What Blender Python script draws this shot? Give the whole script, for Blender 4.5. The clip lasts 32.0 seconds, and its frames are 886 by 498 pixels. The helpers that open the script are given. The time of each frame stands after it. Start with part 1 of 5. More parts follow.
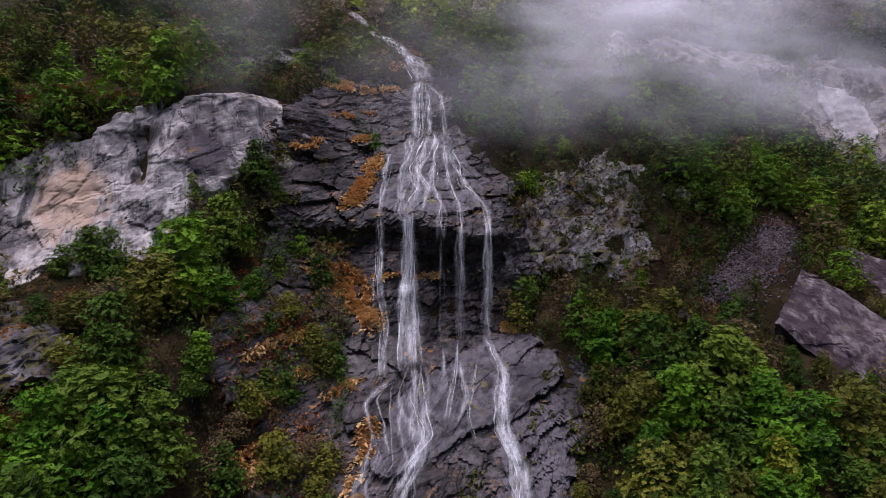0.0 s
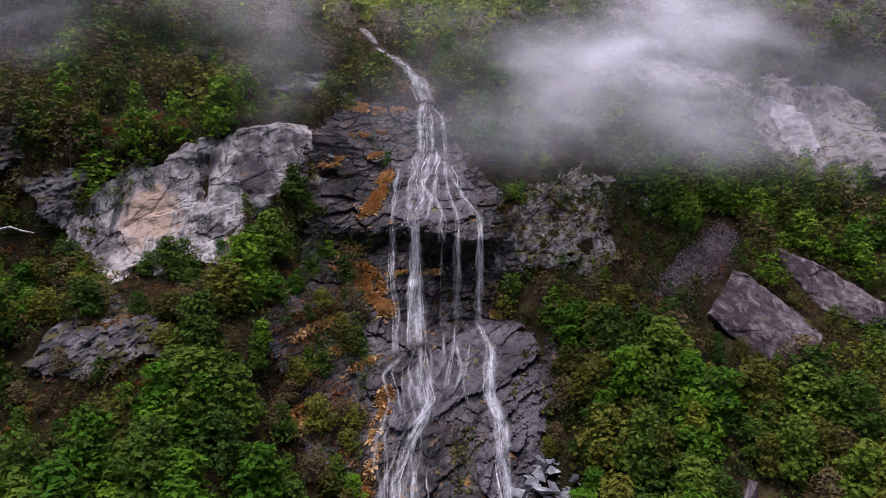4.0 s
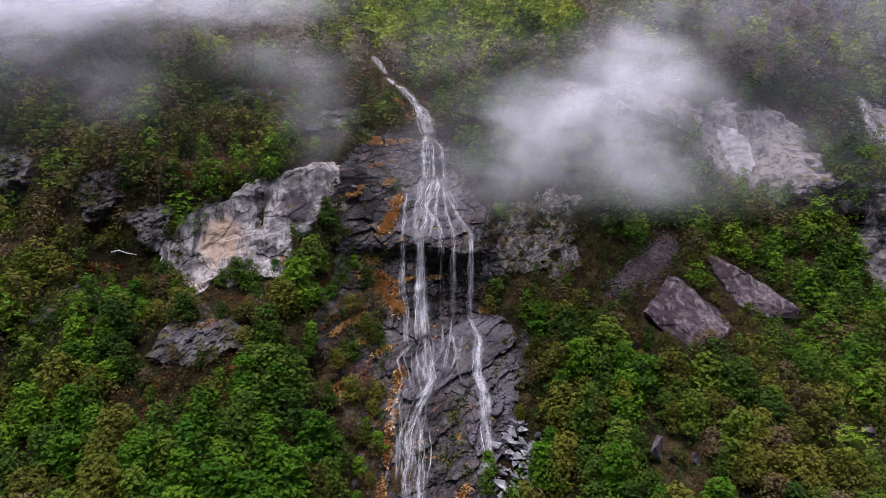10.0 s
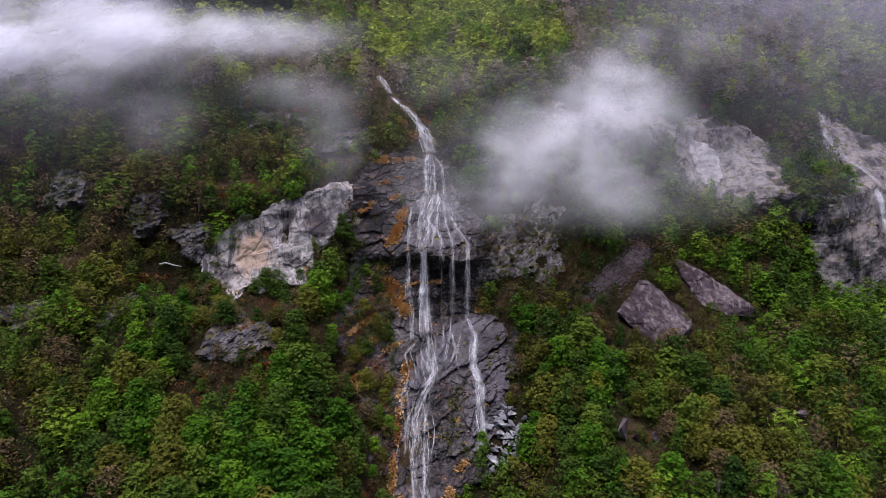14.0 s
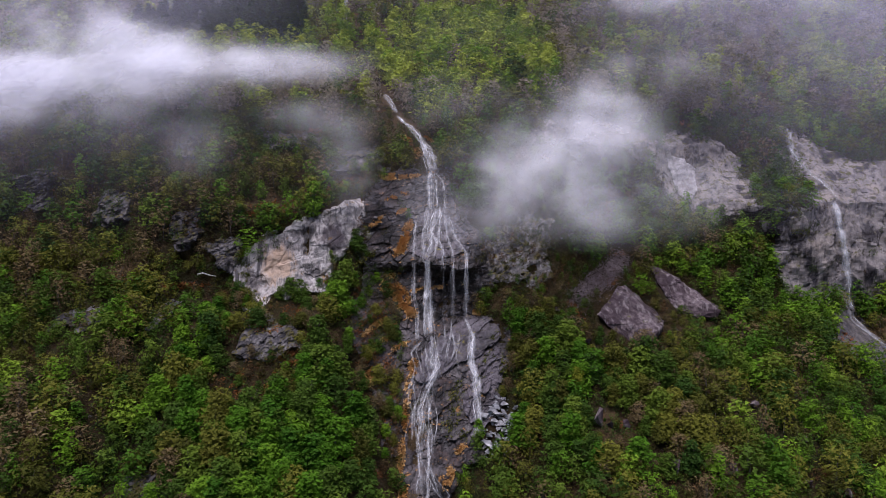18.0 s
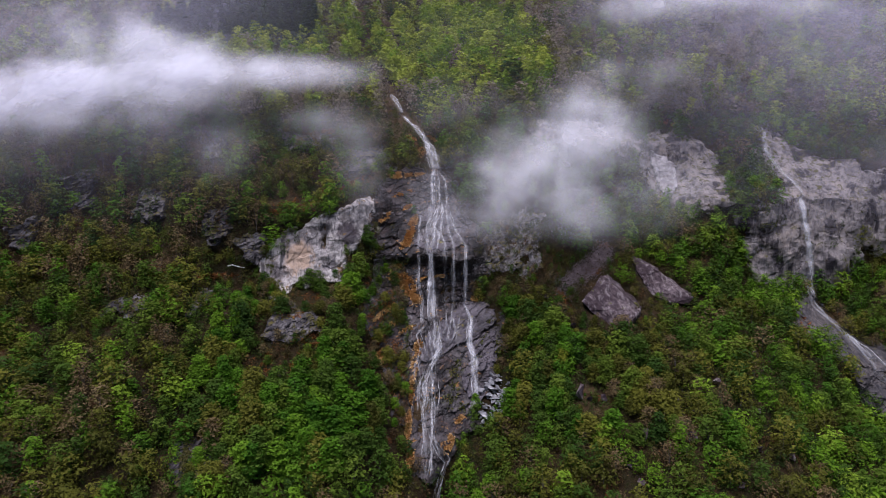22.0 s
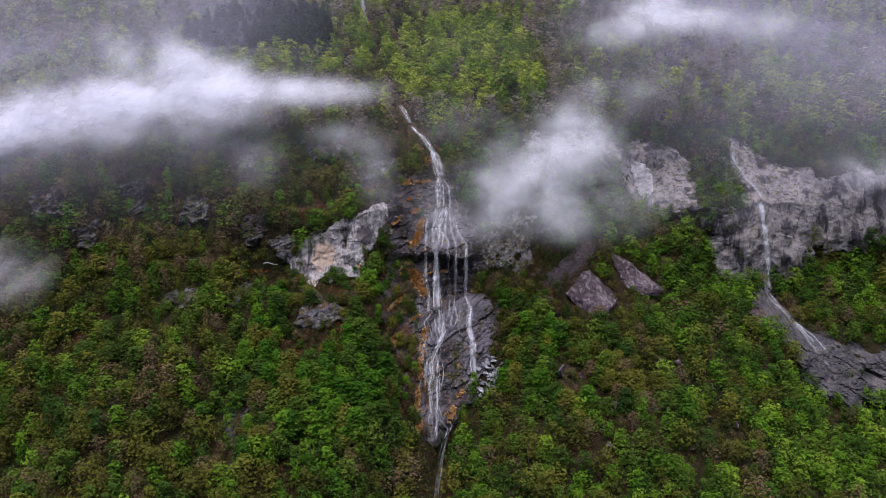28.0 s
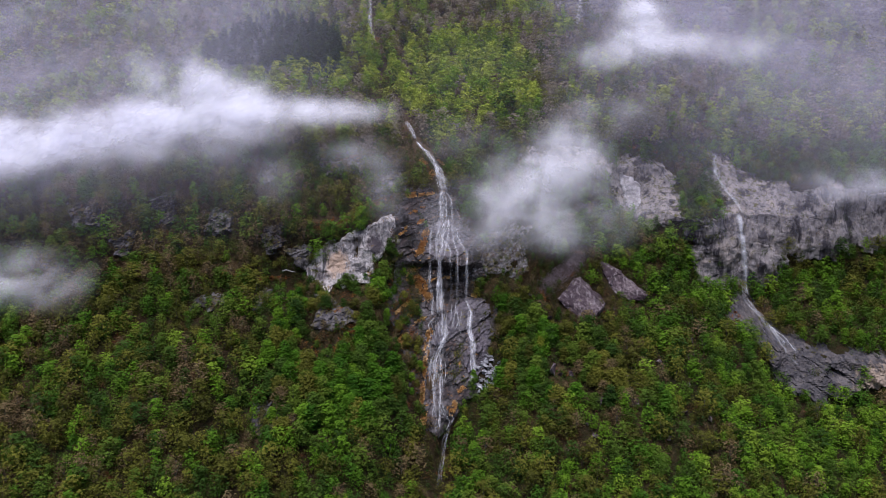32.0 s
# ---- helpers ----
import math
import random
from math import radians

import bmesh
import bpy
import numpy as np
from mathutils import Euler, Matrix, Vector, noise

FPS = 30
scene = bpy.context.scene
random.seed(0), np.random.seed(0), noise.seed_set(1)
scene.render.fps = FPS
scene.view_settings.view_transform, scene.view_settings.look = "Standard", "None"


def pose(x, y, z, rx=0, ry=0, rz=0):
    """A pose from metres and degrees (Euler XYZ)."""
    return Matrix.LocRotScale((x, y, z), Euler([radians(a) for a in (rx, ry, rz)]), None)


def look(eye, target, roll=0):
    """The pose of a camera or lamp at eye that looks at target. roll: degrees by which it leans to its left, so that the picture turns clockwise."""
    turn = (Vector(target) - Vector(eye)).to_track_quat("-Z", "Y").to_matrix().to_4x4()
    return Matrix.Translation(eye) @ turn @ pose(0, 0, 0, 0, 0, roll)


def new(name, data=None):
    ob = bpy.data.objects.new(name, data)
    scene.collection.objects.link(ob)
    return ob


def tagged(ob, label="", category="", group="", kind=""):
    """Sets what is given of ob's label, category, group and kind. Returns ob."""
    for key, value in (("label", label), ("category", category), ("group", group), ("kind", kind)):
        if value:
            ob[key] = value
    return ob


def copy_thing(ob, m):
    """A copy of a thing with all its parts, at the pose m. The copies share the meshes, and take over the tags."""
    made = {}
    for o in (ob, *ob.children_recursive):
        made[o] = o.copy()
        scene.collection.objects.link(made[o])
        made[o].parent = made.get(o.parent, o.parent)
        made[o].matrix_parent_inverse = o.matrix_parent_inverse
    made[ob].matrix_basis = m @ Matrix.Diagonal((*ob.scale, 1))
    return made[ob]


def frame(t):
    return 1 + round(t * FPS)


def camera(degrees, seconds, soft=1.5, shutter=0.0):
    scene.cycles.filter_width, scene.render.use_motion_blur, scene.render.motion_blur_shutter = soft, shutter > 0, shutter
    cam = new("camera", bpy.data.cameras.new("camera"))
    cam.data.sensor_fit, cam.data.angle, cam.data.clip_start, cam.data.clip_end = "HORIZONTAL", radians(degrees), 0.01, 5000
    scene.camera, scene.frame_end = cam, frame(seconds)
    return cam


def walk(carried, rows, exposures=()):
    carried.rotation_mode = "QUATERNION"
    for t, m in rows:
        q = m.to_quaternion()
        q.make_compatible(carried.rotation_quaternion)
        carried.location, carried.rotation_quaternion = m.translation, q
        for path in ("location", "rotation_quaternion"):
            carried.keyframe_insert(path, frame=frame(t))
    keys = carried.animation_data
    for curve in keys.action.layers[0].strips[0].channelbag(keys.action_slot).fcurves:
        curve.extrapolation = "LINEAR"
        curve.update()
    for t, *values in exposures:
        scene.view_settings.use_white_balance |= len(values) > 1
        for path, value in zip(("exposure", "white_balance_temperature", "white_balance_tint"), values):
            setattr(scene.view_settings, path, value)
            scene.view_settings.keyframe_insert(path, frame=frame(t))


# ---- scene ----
cam = camera(66.0, 32.0, soft=0.6)

# seconds, x, y, z, pitch up, turn to the left, lean (metres, degrees)
FLIGHT = [
    (0, -0.00, 0.00, 100.00, 0.57, -0.03, -0.05),
    (1, -0.16, -5.61, 101.02, 0.26, -0.11, 0.03),
    (2, -0.29, -11.23, 102.08, -0.47, -0.16, 0.12),
    (3, -0.40, -16.86, 103.22, -1.17, -0.18, 0.25),
    (3.5, -0.44, -19.68, 103.84, -1.39, -0.19, 0.29),
    (4.5, -0.48, -25.33, 105.21, -1.57, -0.23, 0.29),
    (5.5, -0.44, -31.00, 106.77, -1.69, -0.25, 0.23),
    (6.5, -0.33, -36.70, 108.54, -2.06, -0.22, 0.17),
    (7.5, -0.18, -42.40, 110.48, -2.77, -0.16, 0.14),
    (9, 0.06, -50.95, 113.55, -3.88, -0.05, 0.15),
    (10, 0.19, -56.63, 115.61, -4.33, 0.01, 0.16),
    (11, 0.25, -62.28, 117.62, -4.71, 0.02, 0.09),
    (12, 0.23, -67.89, 119.54, -5.00, 0.01, -0.00),
    (13, 0.17, -73.49, 121.43, -5.24, 0.00, -0.07),
    (14.5, 0.05, -81.86, 124.28, -5.61, 0.01, -0.12),
    (15.5, -0.01, -87.46, 126.27, -5.62, 0.01, -0.16),
    (16.5, -0.01, -93.09, 128.37, -5.72, 0.03, -0.20),
    (17.5, 0.04, -98.75, 130.60, -6.18, 0.09, -0.20),
    (18.5, 0.12, -104.44, 132.91, -6.81, 0.14, -0.17),
    (19.5, 0.21, -110.14, 135.25, -7.45, 0.19, -0.13),
    (20.5, 0.29, -115.86, 137.59, -8.05, 0.25, -0.10),
    (21.5, 0.33, -121.58, 139.87, -8.53, 0.30, -0.11),
    (23, 0.29, -130.16, 143.16, -9.05, 0.35, -0.13),
    (24, 0.22, -135.88, 145.29, -9.34, 0.39, -0.09),
    (25.5, 0.10, -144.46, 148.44, -9.78, 0.44, -0.07),
    (26.5, 0.03, -150.17, 150.54, -10.08, 0.45, -0.05),
    (27.5, -0.02, -155.88, 152.67, -10.34, 0.48, -0.01),
    (28.5, -0.04, -161.59, 154.83, -10.50, 0.55, 0.03),
    (29.5, -0.04, -167.29, 157.01, -10.56, 0.61, 0.05),
    (30.5, -0.03, -172.99, 159.20, -10.57, 0.64, 0.05),
    (31.3, -0.02, -177.55, 160.96, -10.60, 0.67, 0.07),
    (32, 0.00, -181.54, 162.51, -10.64, 0.71, 0.10),
]


def flown(x, y, z, pitch, turn, lean):
    """The pose of the level-flying camera, tilted by pitch."""
    return pose(x, y, z, 90 + pitch, 0, turn) @ pose(0, 0, 0, 0, 0, lean)


walk(cam, [(t, flown(*rest)) for t, *rest in FLIGHT], exposures=[(0.0, 0.39, 6080, 28), (8.0, 0.55, 6150, 24), (20.0, 0.37, 6080, 23), (32.0, 0.49, 6000, 20)])
scene.cycles.transparent_max_bounces = 40
# ---- light: a high overcast sky ----
SUN_HEIGHT, SUN_TURN = radians(77), radians(200)
world = bpy.data.worlds.new("overcast_sky")
scene.world = world
world.use_nodes = True
sky = world.node_tree.nodes.new("ShaderNodeTexSky")
sky.sky_type, sky.sun_disc = "NISHITA", False
sky.sun_elevation, sky.sun_rotation = SUN_HEIGHT, SUN_TURN
sky.dust_density, sky.air_density = 1.0, 1.0
world.node_tree.links.new(sky.outputs["Color"], world.node_tree.nodes["Background"].inputs["Color"])
world.node_tree.nodes["Background"].inputs["Strength"].default_value = 0.05
sun_data = bpy.data.lights.new("sun", "SUN")
sun_data.energy, sun_data.angle, sun_data.color = 3.6, radians(44), (1.0, 0.965, 0.94)
sun_ob = new("sun", sun_data)
sun_ob.matrix_world = look(
    (300 * math.sin(SUN_TURN) * math.cos(SUN_HEIGHT), 300 * math.cos(SUN_TURN) * math.cos(SUN_HEIGHT), 300 * math.sin(SUN_HEIGHT)), (0, 0, 0)
)
# ---- materials ----
class Shader:
    """A node material under construction."""

    def __init__(self, name):
        self.mat = bpy.data.materials.new(name)
        self.mat.use_nodes = True
        self.tree = self.mat.node_tree
        self.tree.nodes.clear()
        self.out = self.tree.nodes.new("ShaderNodeOutputMaterial")
        self.place = self.tree.nodes.new("ShaderNodeTexCoord").outputs["Object"]

    def put(self, socket, value):
        if isinstance(value, bpy.types.NodeSocket):
            self.tree.links.new(value, socket)
        elif isinstance(value, tuple) and len(value) == 3 and socket.type == "RGBA":
            socket.default_value = (*value, 1)
        else:
            socket.default_value = value

    def node(self, kind, out=0, **values):
        made = self.tree.nodes.new("ShaderNode" + kind)
        for key, value in values.items():
            self.put(made.inputs[key.replace("_", " ")], value)
        return made.outputs[out]

    def math(self, operation, a, b=0.0, clamp=False):
        made = self.tree.nodes.new("ShaderNodeMath")
        made.operation, made.use_clamp = operation, clamp
        self.put(made.inputs[0], a), self.put(made.inputs[1], b)
        return made.outputs[0]

    def stretched(self, scale, turn=0.0):
        made = self.tree.nodes.new("ShaderNodeMapping")
        made.vector_type = "TEXTURE"
        made.inputs["Scale"].default_value, made.inputs["Rotation"].default_value = [1 / v for v in scale], (0, -turn, 0)
        self.put(made.inputs["Vector"], self.place)
        return made.outputs[0]

    def noise(self, scale, detail=4.0, rough=0.55, where=None):
        made = self.tree.nodes.new("ShaderNodeTexNoise")
        self.put(made.inputs["Vector"], where or self.place)
        made.inputs["Scale"].default_value, made.inputs["Detail"].default_value = scale, detail
        made.inputs["Roughness"].default_value = rough
        return made.outputs[0]

    def step(self, value, low, high, soft=True):
        made = self.tree.nodes.new("ShaderNodeMapRange")
        made.interpolation_type = "SMOOTHSTEP" if soft else "LINEAR"
        self.put(made.inputs["Value"], value)
        made.inputs["From Min"].default_value, made.inputs["From Max"].default_value = low, high
        return made.outputs[0]

    def mix(self, a, b, amount):
        made = self.tree.nodes.new("ShaderNodeMix")
        made.data_type = "RGBA"
        self.put(made.inputs[0], amount), self.put(made.inputs[6], a), self.put(made.inputs[7], b)
        return made.outputs[2]

    def upward(self):
        """How far a face looks up."""
        made = self.tree.nodes.new("ShaderNodeSeparateXYZ")
        self.put(made.inputs[0], self.tree.nodes.new("ShaderNodeNewGeometry").outputs["Normal"])
        return made.outputs[2]

    def bump(self, height, strength, distance):
        return self.node("Bump", Height=height, Strength=strength, Distance=distance)

    def finish(self, surface):
        self.tree.links.new(surface, self.out.inputs["Surface"])
        return self.mat


def rock_material(name, light, dark, streak, tilt=0.35, wet=0.0, growth=0.5, growth_colour=(0.16, 0.10, 0.03), streaks=0.5, stain=None, hue=None, lines=0.5, relief=0.3, dark_share=0.0, bed=1.0, columns=0.0, mottle=0.6, cracks=0.8, patch=None):
    """Gneiss: blotches, bedding, hanging stains, cracks, lichen specks, wet gloss and growth on the ledges."""
    s = Shader(name)
    warp = s.noise(0.35, 3, 0.6)
    strata = s.noise(1.0, 6, 0.62, s.stretched((0.14, 0.2, 0.9 * bed), tilt))
    fine = s.noise(1.0, 6, 0.7, s.stretched((0.7, 1.0, 3.0), tilt))
    blotch = s.noise(0.10, 6, 0.62)
    mid = s.noise(0.55, 6, 0.66)
    hang = s.noise(1.0, 5, 0.6, s.stretched((0.8, 0.5, 0.06)))
    grit = s.noise(3.2, 5, 0.75)
    body = s.math("ADD", s.math("ADD", s.math("MULTIPLY", strata, 0.28), s.math("MULTIPLY", blotch, 0.45)), s.math("MULTIPLY", mid, 0.38))
    colour = s.mix(dark, light, s.step(body, 0.45 + dark_share, 0.66 + dark_share))
    colour = s.mix(colour, dark, s.math("MULTIPLY", s.step(s.noise(1.3, 7, 0.7), 0.52, 0.36), mottle))
    if hue:
        colour = s.mix(colour, hue, s.math("MULTIPLY", s.step(s.noise(0.22, 4, 0.6), 0.48, 0.68), 0.55))
    if columns:
        wide = s.noise(1.0, 5, 0.62, s.stretched((0.17, 0.2, 0.05)))
        colour = s.mix(colour, streak, s.math("MULTIPLY", s.step(wide, 0.50, 0.62), columns))
    colour = s.mix(colour, streak, s.math("MULTIPLY", s.step(hang, 0.52, 0.66), streaks))
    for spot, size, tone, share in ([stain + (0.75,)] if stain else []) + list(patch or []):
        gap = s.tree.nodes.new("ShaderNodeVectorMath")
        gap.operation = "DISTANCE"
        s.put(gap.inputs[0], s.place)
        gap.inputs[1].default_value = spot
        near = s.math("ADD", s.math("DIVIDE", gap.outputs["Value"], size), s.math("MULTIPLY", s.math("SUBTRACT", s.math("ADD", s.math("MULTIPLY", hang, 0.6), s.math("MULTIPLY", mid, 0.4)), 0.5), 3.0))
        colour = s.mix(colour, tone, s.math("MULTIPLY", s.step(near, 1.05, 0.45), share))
    colour = s.mix(colour, dark, s.math("MULTIPLY", s.step(fine, 0.46, 0.34), lines))
    colour = s.mix(colour, light, s.math("MULTIPLY", s.step(grit, 0.60, 0.74), 0.35))
    split = s.tree.nodes.new("ShaderNodeTexVoronoi")
    split.feature = "DISTANCE_TO_EDGE"
    bent = s.tree.nodes.new("ShaderNodeVectorMath")
    bent.operation = "ADD"
    s.put(bent.inputs[0], s.stretched((0.10, 0.2, 0.42), tilt)), s.put(bent.inputs[1], s.node("CombineXYZ", X=s.math("MULTIPLY", mid, 1.6), Y=warp, Z=s.math("ADD", s.math("MULTIPLY", warp, 1.4), s.math("MULTIPLY", mid, 0.5))))
    s.put(split.inputs["Vector"], bent.outputs[0])
    split.inputs["Scale"].default_value = 1.0
    line = s.math("MULTIPLY", s.step(split.outputs["Distance"], 0.035, 0.004), s.step(s.noise(0.3, 4, 0.65), 0.48, 0.62))
    colour = s.mix(colour, (0.012, 0.011, 0.012), s.math("MULTIPLY", line, cracks))
    up = s.upward()
    on_ledge = s.math("MULTIPLY", s.step(up, 0.5, 0.78), s.step(s.noise(0.5, 5, 0.65), 0.62 - 0.3 * growth, 0.72 - 0.3 * growth))
    colour = s.mix(colour, growth_colour, on_ledge)
    rough = s.math("SUBTRACT", s.math("ADD", 0.78, s.math("MULTIPLY", s.math("SUBTRACT", grit, 0.5), 0.4)), s.math("MULTIPLY", s.step(hang, 0.4, 0.6), wet), True)
    height = s.math("SUBTRACT", s.math("ADD", s.math("ADD", s.math("MULTIPLY", fine, 0.6), s.math("MULTIPLY", grit, 0.3)), s.math("MULTIPLY", mid, 0.8)), s.math("MULTIPLY", line, 0.5))
    return s.finish(s.node("BsdfPrincipled", Base_Color=colour, Roughness=rough, Specular_IOR_Level=0.2 + 0.3 * wet, Normal=s.bump(height, 0.9, relief)))


def ground_material():
    """Forest floor on a steep slope: leaf litter, moss, dead bracken and bare stone."""
    s = Shader("forest_floor")
    big, mid, small = s.noise(0.05, 4), s.noise(0.35, 5, 0.6), s.noise(2.2, 5, 0.7)
    colour = s.mix((0.024, 0.015, 0.006), (0.018, 0.02, 0.006), s.step(mid, 0.42, 0.6))
    colour = s.mix(colour, (0.07, 0.045, 0.022), s.step(s.math("ADD", s.math("MULTIPLY", big, 0.6), s.math("MULTIPLY", mid, 0.4)), 0.50, 0.6))
    colour = s.mix(colour, (0.12, 0.045, 0.014), s.math("MULTIPLY", s.step(s.noise(0.11, 5, 0.65), 0.60, 0.68), 0.8))
    colour = s.mix(colour, (0.13, 0.125, 0.12), s.math("MULTIPLY", s.step(s.noise(0.6, 5, 0.7), 0.63, 0.70), 0.8))
    colour = s.mix(colour, (0.02, 0.016, 0.01), s.math("MULTIPLY", s.step(small, 0.5, 0.38), 0.7))
    colour = s.mix(colour, (0.07, 0.05, 0.03), s.math("MULTIPLY", s.step(s.noise(5.0, 4, 0.7), 0.52, 0.62), 0.6))
    return s.finish(s.node("BsdfPrincipled", Base_Color=colour, Roughness=0.95, Specular_IOR_Level=0.1, Normal=s.bump(s.math("ADD", mid, small), 1.0, 0.7)))


def leaf_material(name, tones, glow=0.14, by_tree=True, holes=0.0):
    """Leaves: a tone of each tree's own, varied from leaf to leaf, with light coming through."""
    s = Shader(name)
    if by_tree:
        own = s.tree.nodes.new("ShaderNodeObjectInfo").outputs["Random"]
    else:
        own = s.tree.nodes.new("ShaderNodeAttribute")
        own.attribute_name = "tree_tone"
        own = own.outputs["Fac"]
    leaf = s.tree.nodes.new("ShaderNodeNewGeometry").outputs["Random Per Island"]
    ramp = s.tree.nodes.new("ShaderNodeValToRGB")
    for k, tone in enumerate(tones):
        spot = ramp.color_ramp.elements[k] if k < 2 else ramp.color_ramp.elements.new(0.5)
        spot.position, spot.color = k / (len(tones) - 1), (*tone, 1)
    s.put(ramp.inputs[0], own)
    colour = s.mix(ramp.outputs[0], (0.02, 0.024, 0.006), s.math("MULTIPLY", leaf, 0.2))
    colour = s.mix(colour, (0.22, 0.26, 0.05), s.math("MULTIPLY", s.step(leaf, 0.8, 1.0), 0.1))
    body = s.node("BsdfPrincipled", Base_Color=colour, Roughness=0.75, Specular_IOR_Level=0.12)
    leafy = joined_shaders(s, body, s.node("BsdfTranslucent", Color=colour), glow)
    if not holes:
        return s.finish(leafy)
    gaps = s.step(s.noise(holes, 2, 0.6), 0.40, 0.49)
    return s.finish(joined_shaders(s, s.node("BsdfTransparent", Color=(1.0, 1.0, 1.0)), leafy, gaps))


def joined_shaders(s, a, b, amount):
    made = s.tree.nodes.new("ShaderNodeMixShader")
    s.put(made.inputs[0], amount), s.put(made.inputs[1], a), s.put(made.inputs[2], b)
    return made.outputs[0]


def bark_material(name, light, dark):
    s = Shader(name)
    colour = s.mix(dark, light, s.step(s.noise(1.0, 4, 0.6, s.stretched((3, 3, 0.9))), 0.4, 0.62))
    return s.finish(s.node("BsdfPrincipled", Base_Color=colour, Roughness=0.9, Normal=s.bump(s.noise(6.0), 0.6, 0.05)))


def water_material(name, thin):
    """White, air-filled falling water; thin: how much of it is see-through."""
    s = Shader(name)
    run = s.noise(1.0, 4, 0.6, s.stretched((3.4, 1.2, 0.14)))
    fleck = s.noise(1.0, 3, 0.6, s.stretched((5.0, 2.0, 0.5)))
    deep = s.tree.nodes.new("ShaderNodeAttribute")
    deep.attribute_name = "water_depth"
    cover = s.step(s.math("ADD", s.math("MULTIPLY", run, 0.6), s.math("MULTIPLY", fleck, 0.4)), thin - 0.12, thin + 0.14)
    cover = s.math("MULTIPLY", s.step(deep.outputs["Fac"], 0.0, 0.8), cover, True)
    colour = s.mix((0.80, 0.83, 0.88), (0.95, 0.95, 0.97), s.step(fleck, 0.4, 0.6))
    foam = joined_shaders(s, s.node("BsdfPrincipled", Base_Color=colour, Roughness=0.35), s.node("BsdfTranslucent", Color=colour), 0.3)
    return s.finish(joined_shaders(s, s.node("BsdfTransparent", Color=(1.0, 1.0, 1.0)), foam, cover))


def vapour_material(name, tone, torn=True):
    """Cloud: each sheet of vapour is as dense as its 'density' says, torn by fine curls."""
    s = Shader(name)
    dense = s.tree.nodes.new("ShaderNodeAttribute")
    dense.attribute_name = "vapour_depth"
    curl = s.math("ADD", s.math("MULTIPLY", s.noise(0.05, 4, 0.55), 0.8), s.math("MULTIPLY", s.noise(0.16, 3, 0.5), 0.2))
    cover = s.math("MULTIPLY", dense.outputs["Fac"], s.step(curl, 0.30, 0.66), True) if torn else dense.outputs["Fac"]
    white = joined_shaders(s, s.node("BsdfDiffuse", Color=tone), s.node("BsdfTranslucent", Color=tone), 0.5)
    return s.finish(joined_shaders(s, s.node("BsdfTransparent", Color=(1.0, 1.0, 1.0)), white, cover))


def plain_material(name, colour, roughness=0.8, vary=0.35):
    s = Shader(name)
    tone = s.mix(colour, tuple(c * (1 - vary) for c in colour), s.step(s.noise(1.5, 5), 0.4, 0.62))
    return s.finish(s.node("BsdfPrincipled", Base_Color=tone, Roughness=roughness, Normal=s.bump(s.noise(5.0), 0.5, 0.05)))


WET_ROCK = rock_material("wet_dark_gneiss", (0.12, 0.105, 0.108), (0.009, 0.008, 0.009), (0.010, 0.009, 0.010), tilt=0.2, wet=0.4, streaks=0.7, growth=0.12, growth_colour=(0.24, 0.12, 0.035), hue=(0.075, 0.052, 0.05), dark_share=0.04)
SLAB_ROCK = rock_material("wet_slab_gneiss", (0.13, 0.115, 0.13), (0.030, 0.026, 0.031), (0.028, 0.026, 0.030), tilt=0.4, wet=0.45, growth=0.12, growth_colour=(0.14, 0.12, 0.03), lines=0.35, streaks=0.55, cracks=0.9)
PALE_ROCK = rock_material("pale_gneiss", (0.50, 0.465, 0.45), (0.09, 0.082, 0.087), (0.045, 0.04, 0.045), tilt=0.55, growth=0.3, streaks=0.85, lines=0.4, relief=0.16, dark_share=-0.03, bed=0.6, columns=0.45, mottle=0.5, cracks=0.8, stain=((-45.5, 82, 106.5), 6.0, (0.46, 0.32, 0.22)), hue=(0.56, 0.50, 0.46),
                          # the third patch paints the deep notch's shade into the rock colour
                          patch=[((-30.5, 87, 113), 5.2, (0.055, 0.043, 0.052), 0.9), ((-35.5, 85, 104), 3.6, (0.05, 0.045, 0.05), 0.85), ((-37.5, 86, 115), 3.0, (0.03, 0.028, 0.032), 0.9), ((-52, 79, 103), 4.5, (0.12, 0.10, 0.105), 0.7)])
FAR_ROCK = rock_material("grey_gneiss", (0.25, 0.225, 0.22), (0.11, 0.10, 0.102), (0.025, 0.022, 0.027), lines=0.1, tilt=1.3, relief=0.18, growth=0.35, growth_colour=(0.07, 0.065, 0.02), streaks=0.45, hue=(0.29, 0.245, 0.21), bed=0.5, columns=0.95, mottle=0.3, dark_share=-0.01, cracks=0.45)
DARK_ROCK = rock_material("dark_outcrop_gneiss", (0.20, 0.185, 0.187), (0.032, 0.029, 0.034), (0.02, 0.019, 0.022), lines=0.4, relief=0.25, growth=0.45, growth_colour=(0.07, 0.06, 0.018), streaks=0.8, dark_share=0.03, bed=0.5, columns=0.6)
BOULDER_ROCK = rock_material("purple_gneiss", (0.215, 0.172, 0.178), (0.045, 0.030, 0.036), (0.40, 0.36, 0.36), tilt=-0.75, growth=0.05, growth_colour=(0.09, 0.09, 0.03), streaks=0.35, bed=1.2, lines=0.7, relief=0.4, mottle=0.85, cracks=0.5, dark_share=0.04)
SCREE_ROCK = rock_material("mauve_scree", (0.20, 0.16, 0.165), (0.09, 0.068, 0.07), (0.16, 0.13, 0.14), growth=0.0, streaks=0.2, cracks=0.0)
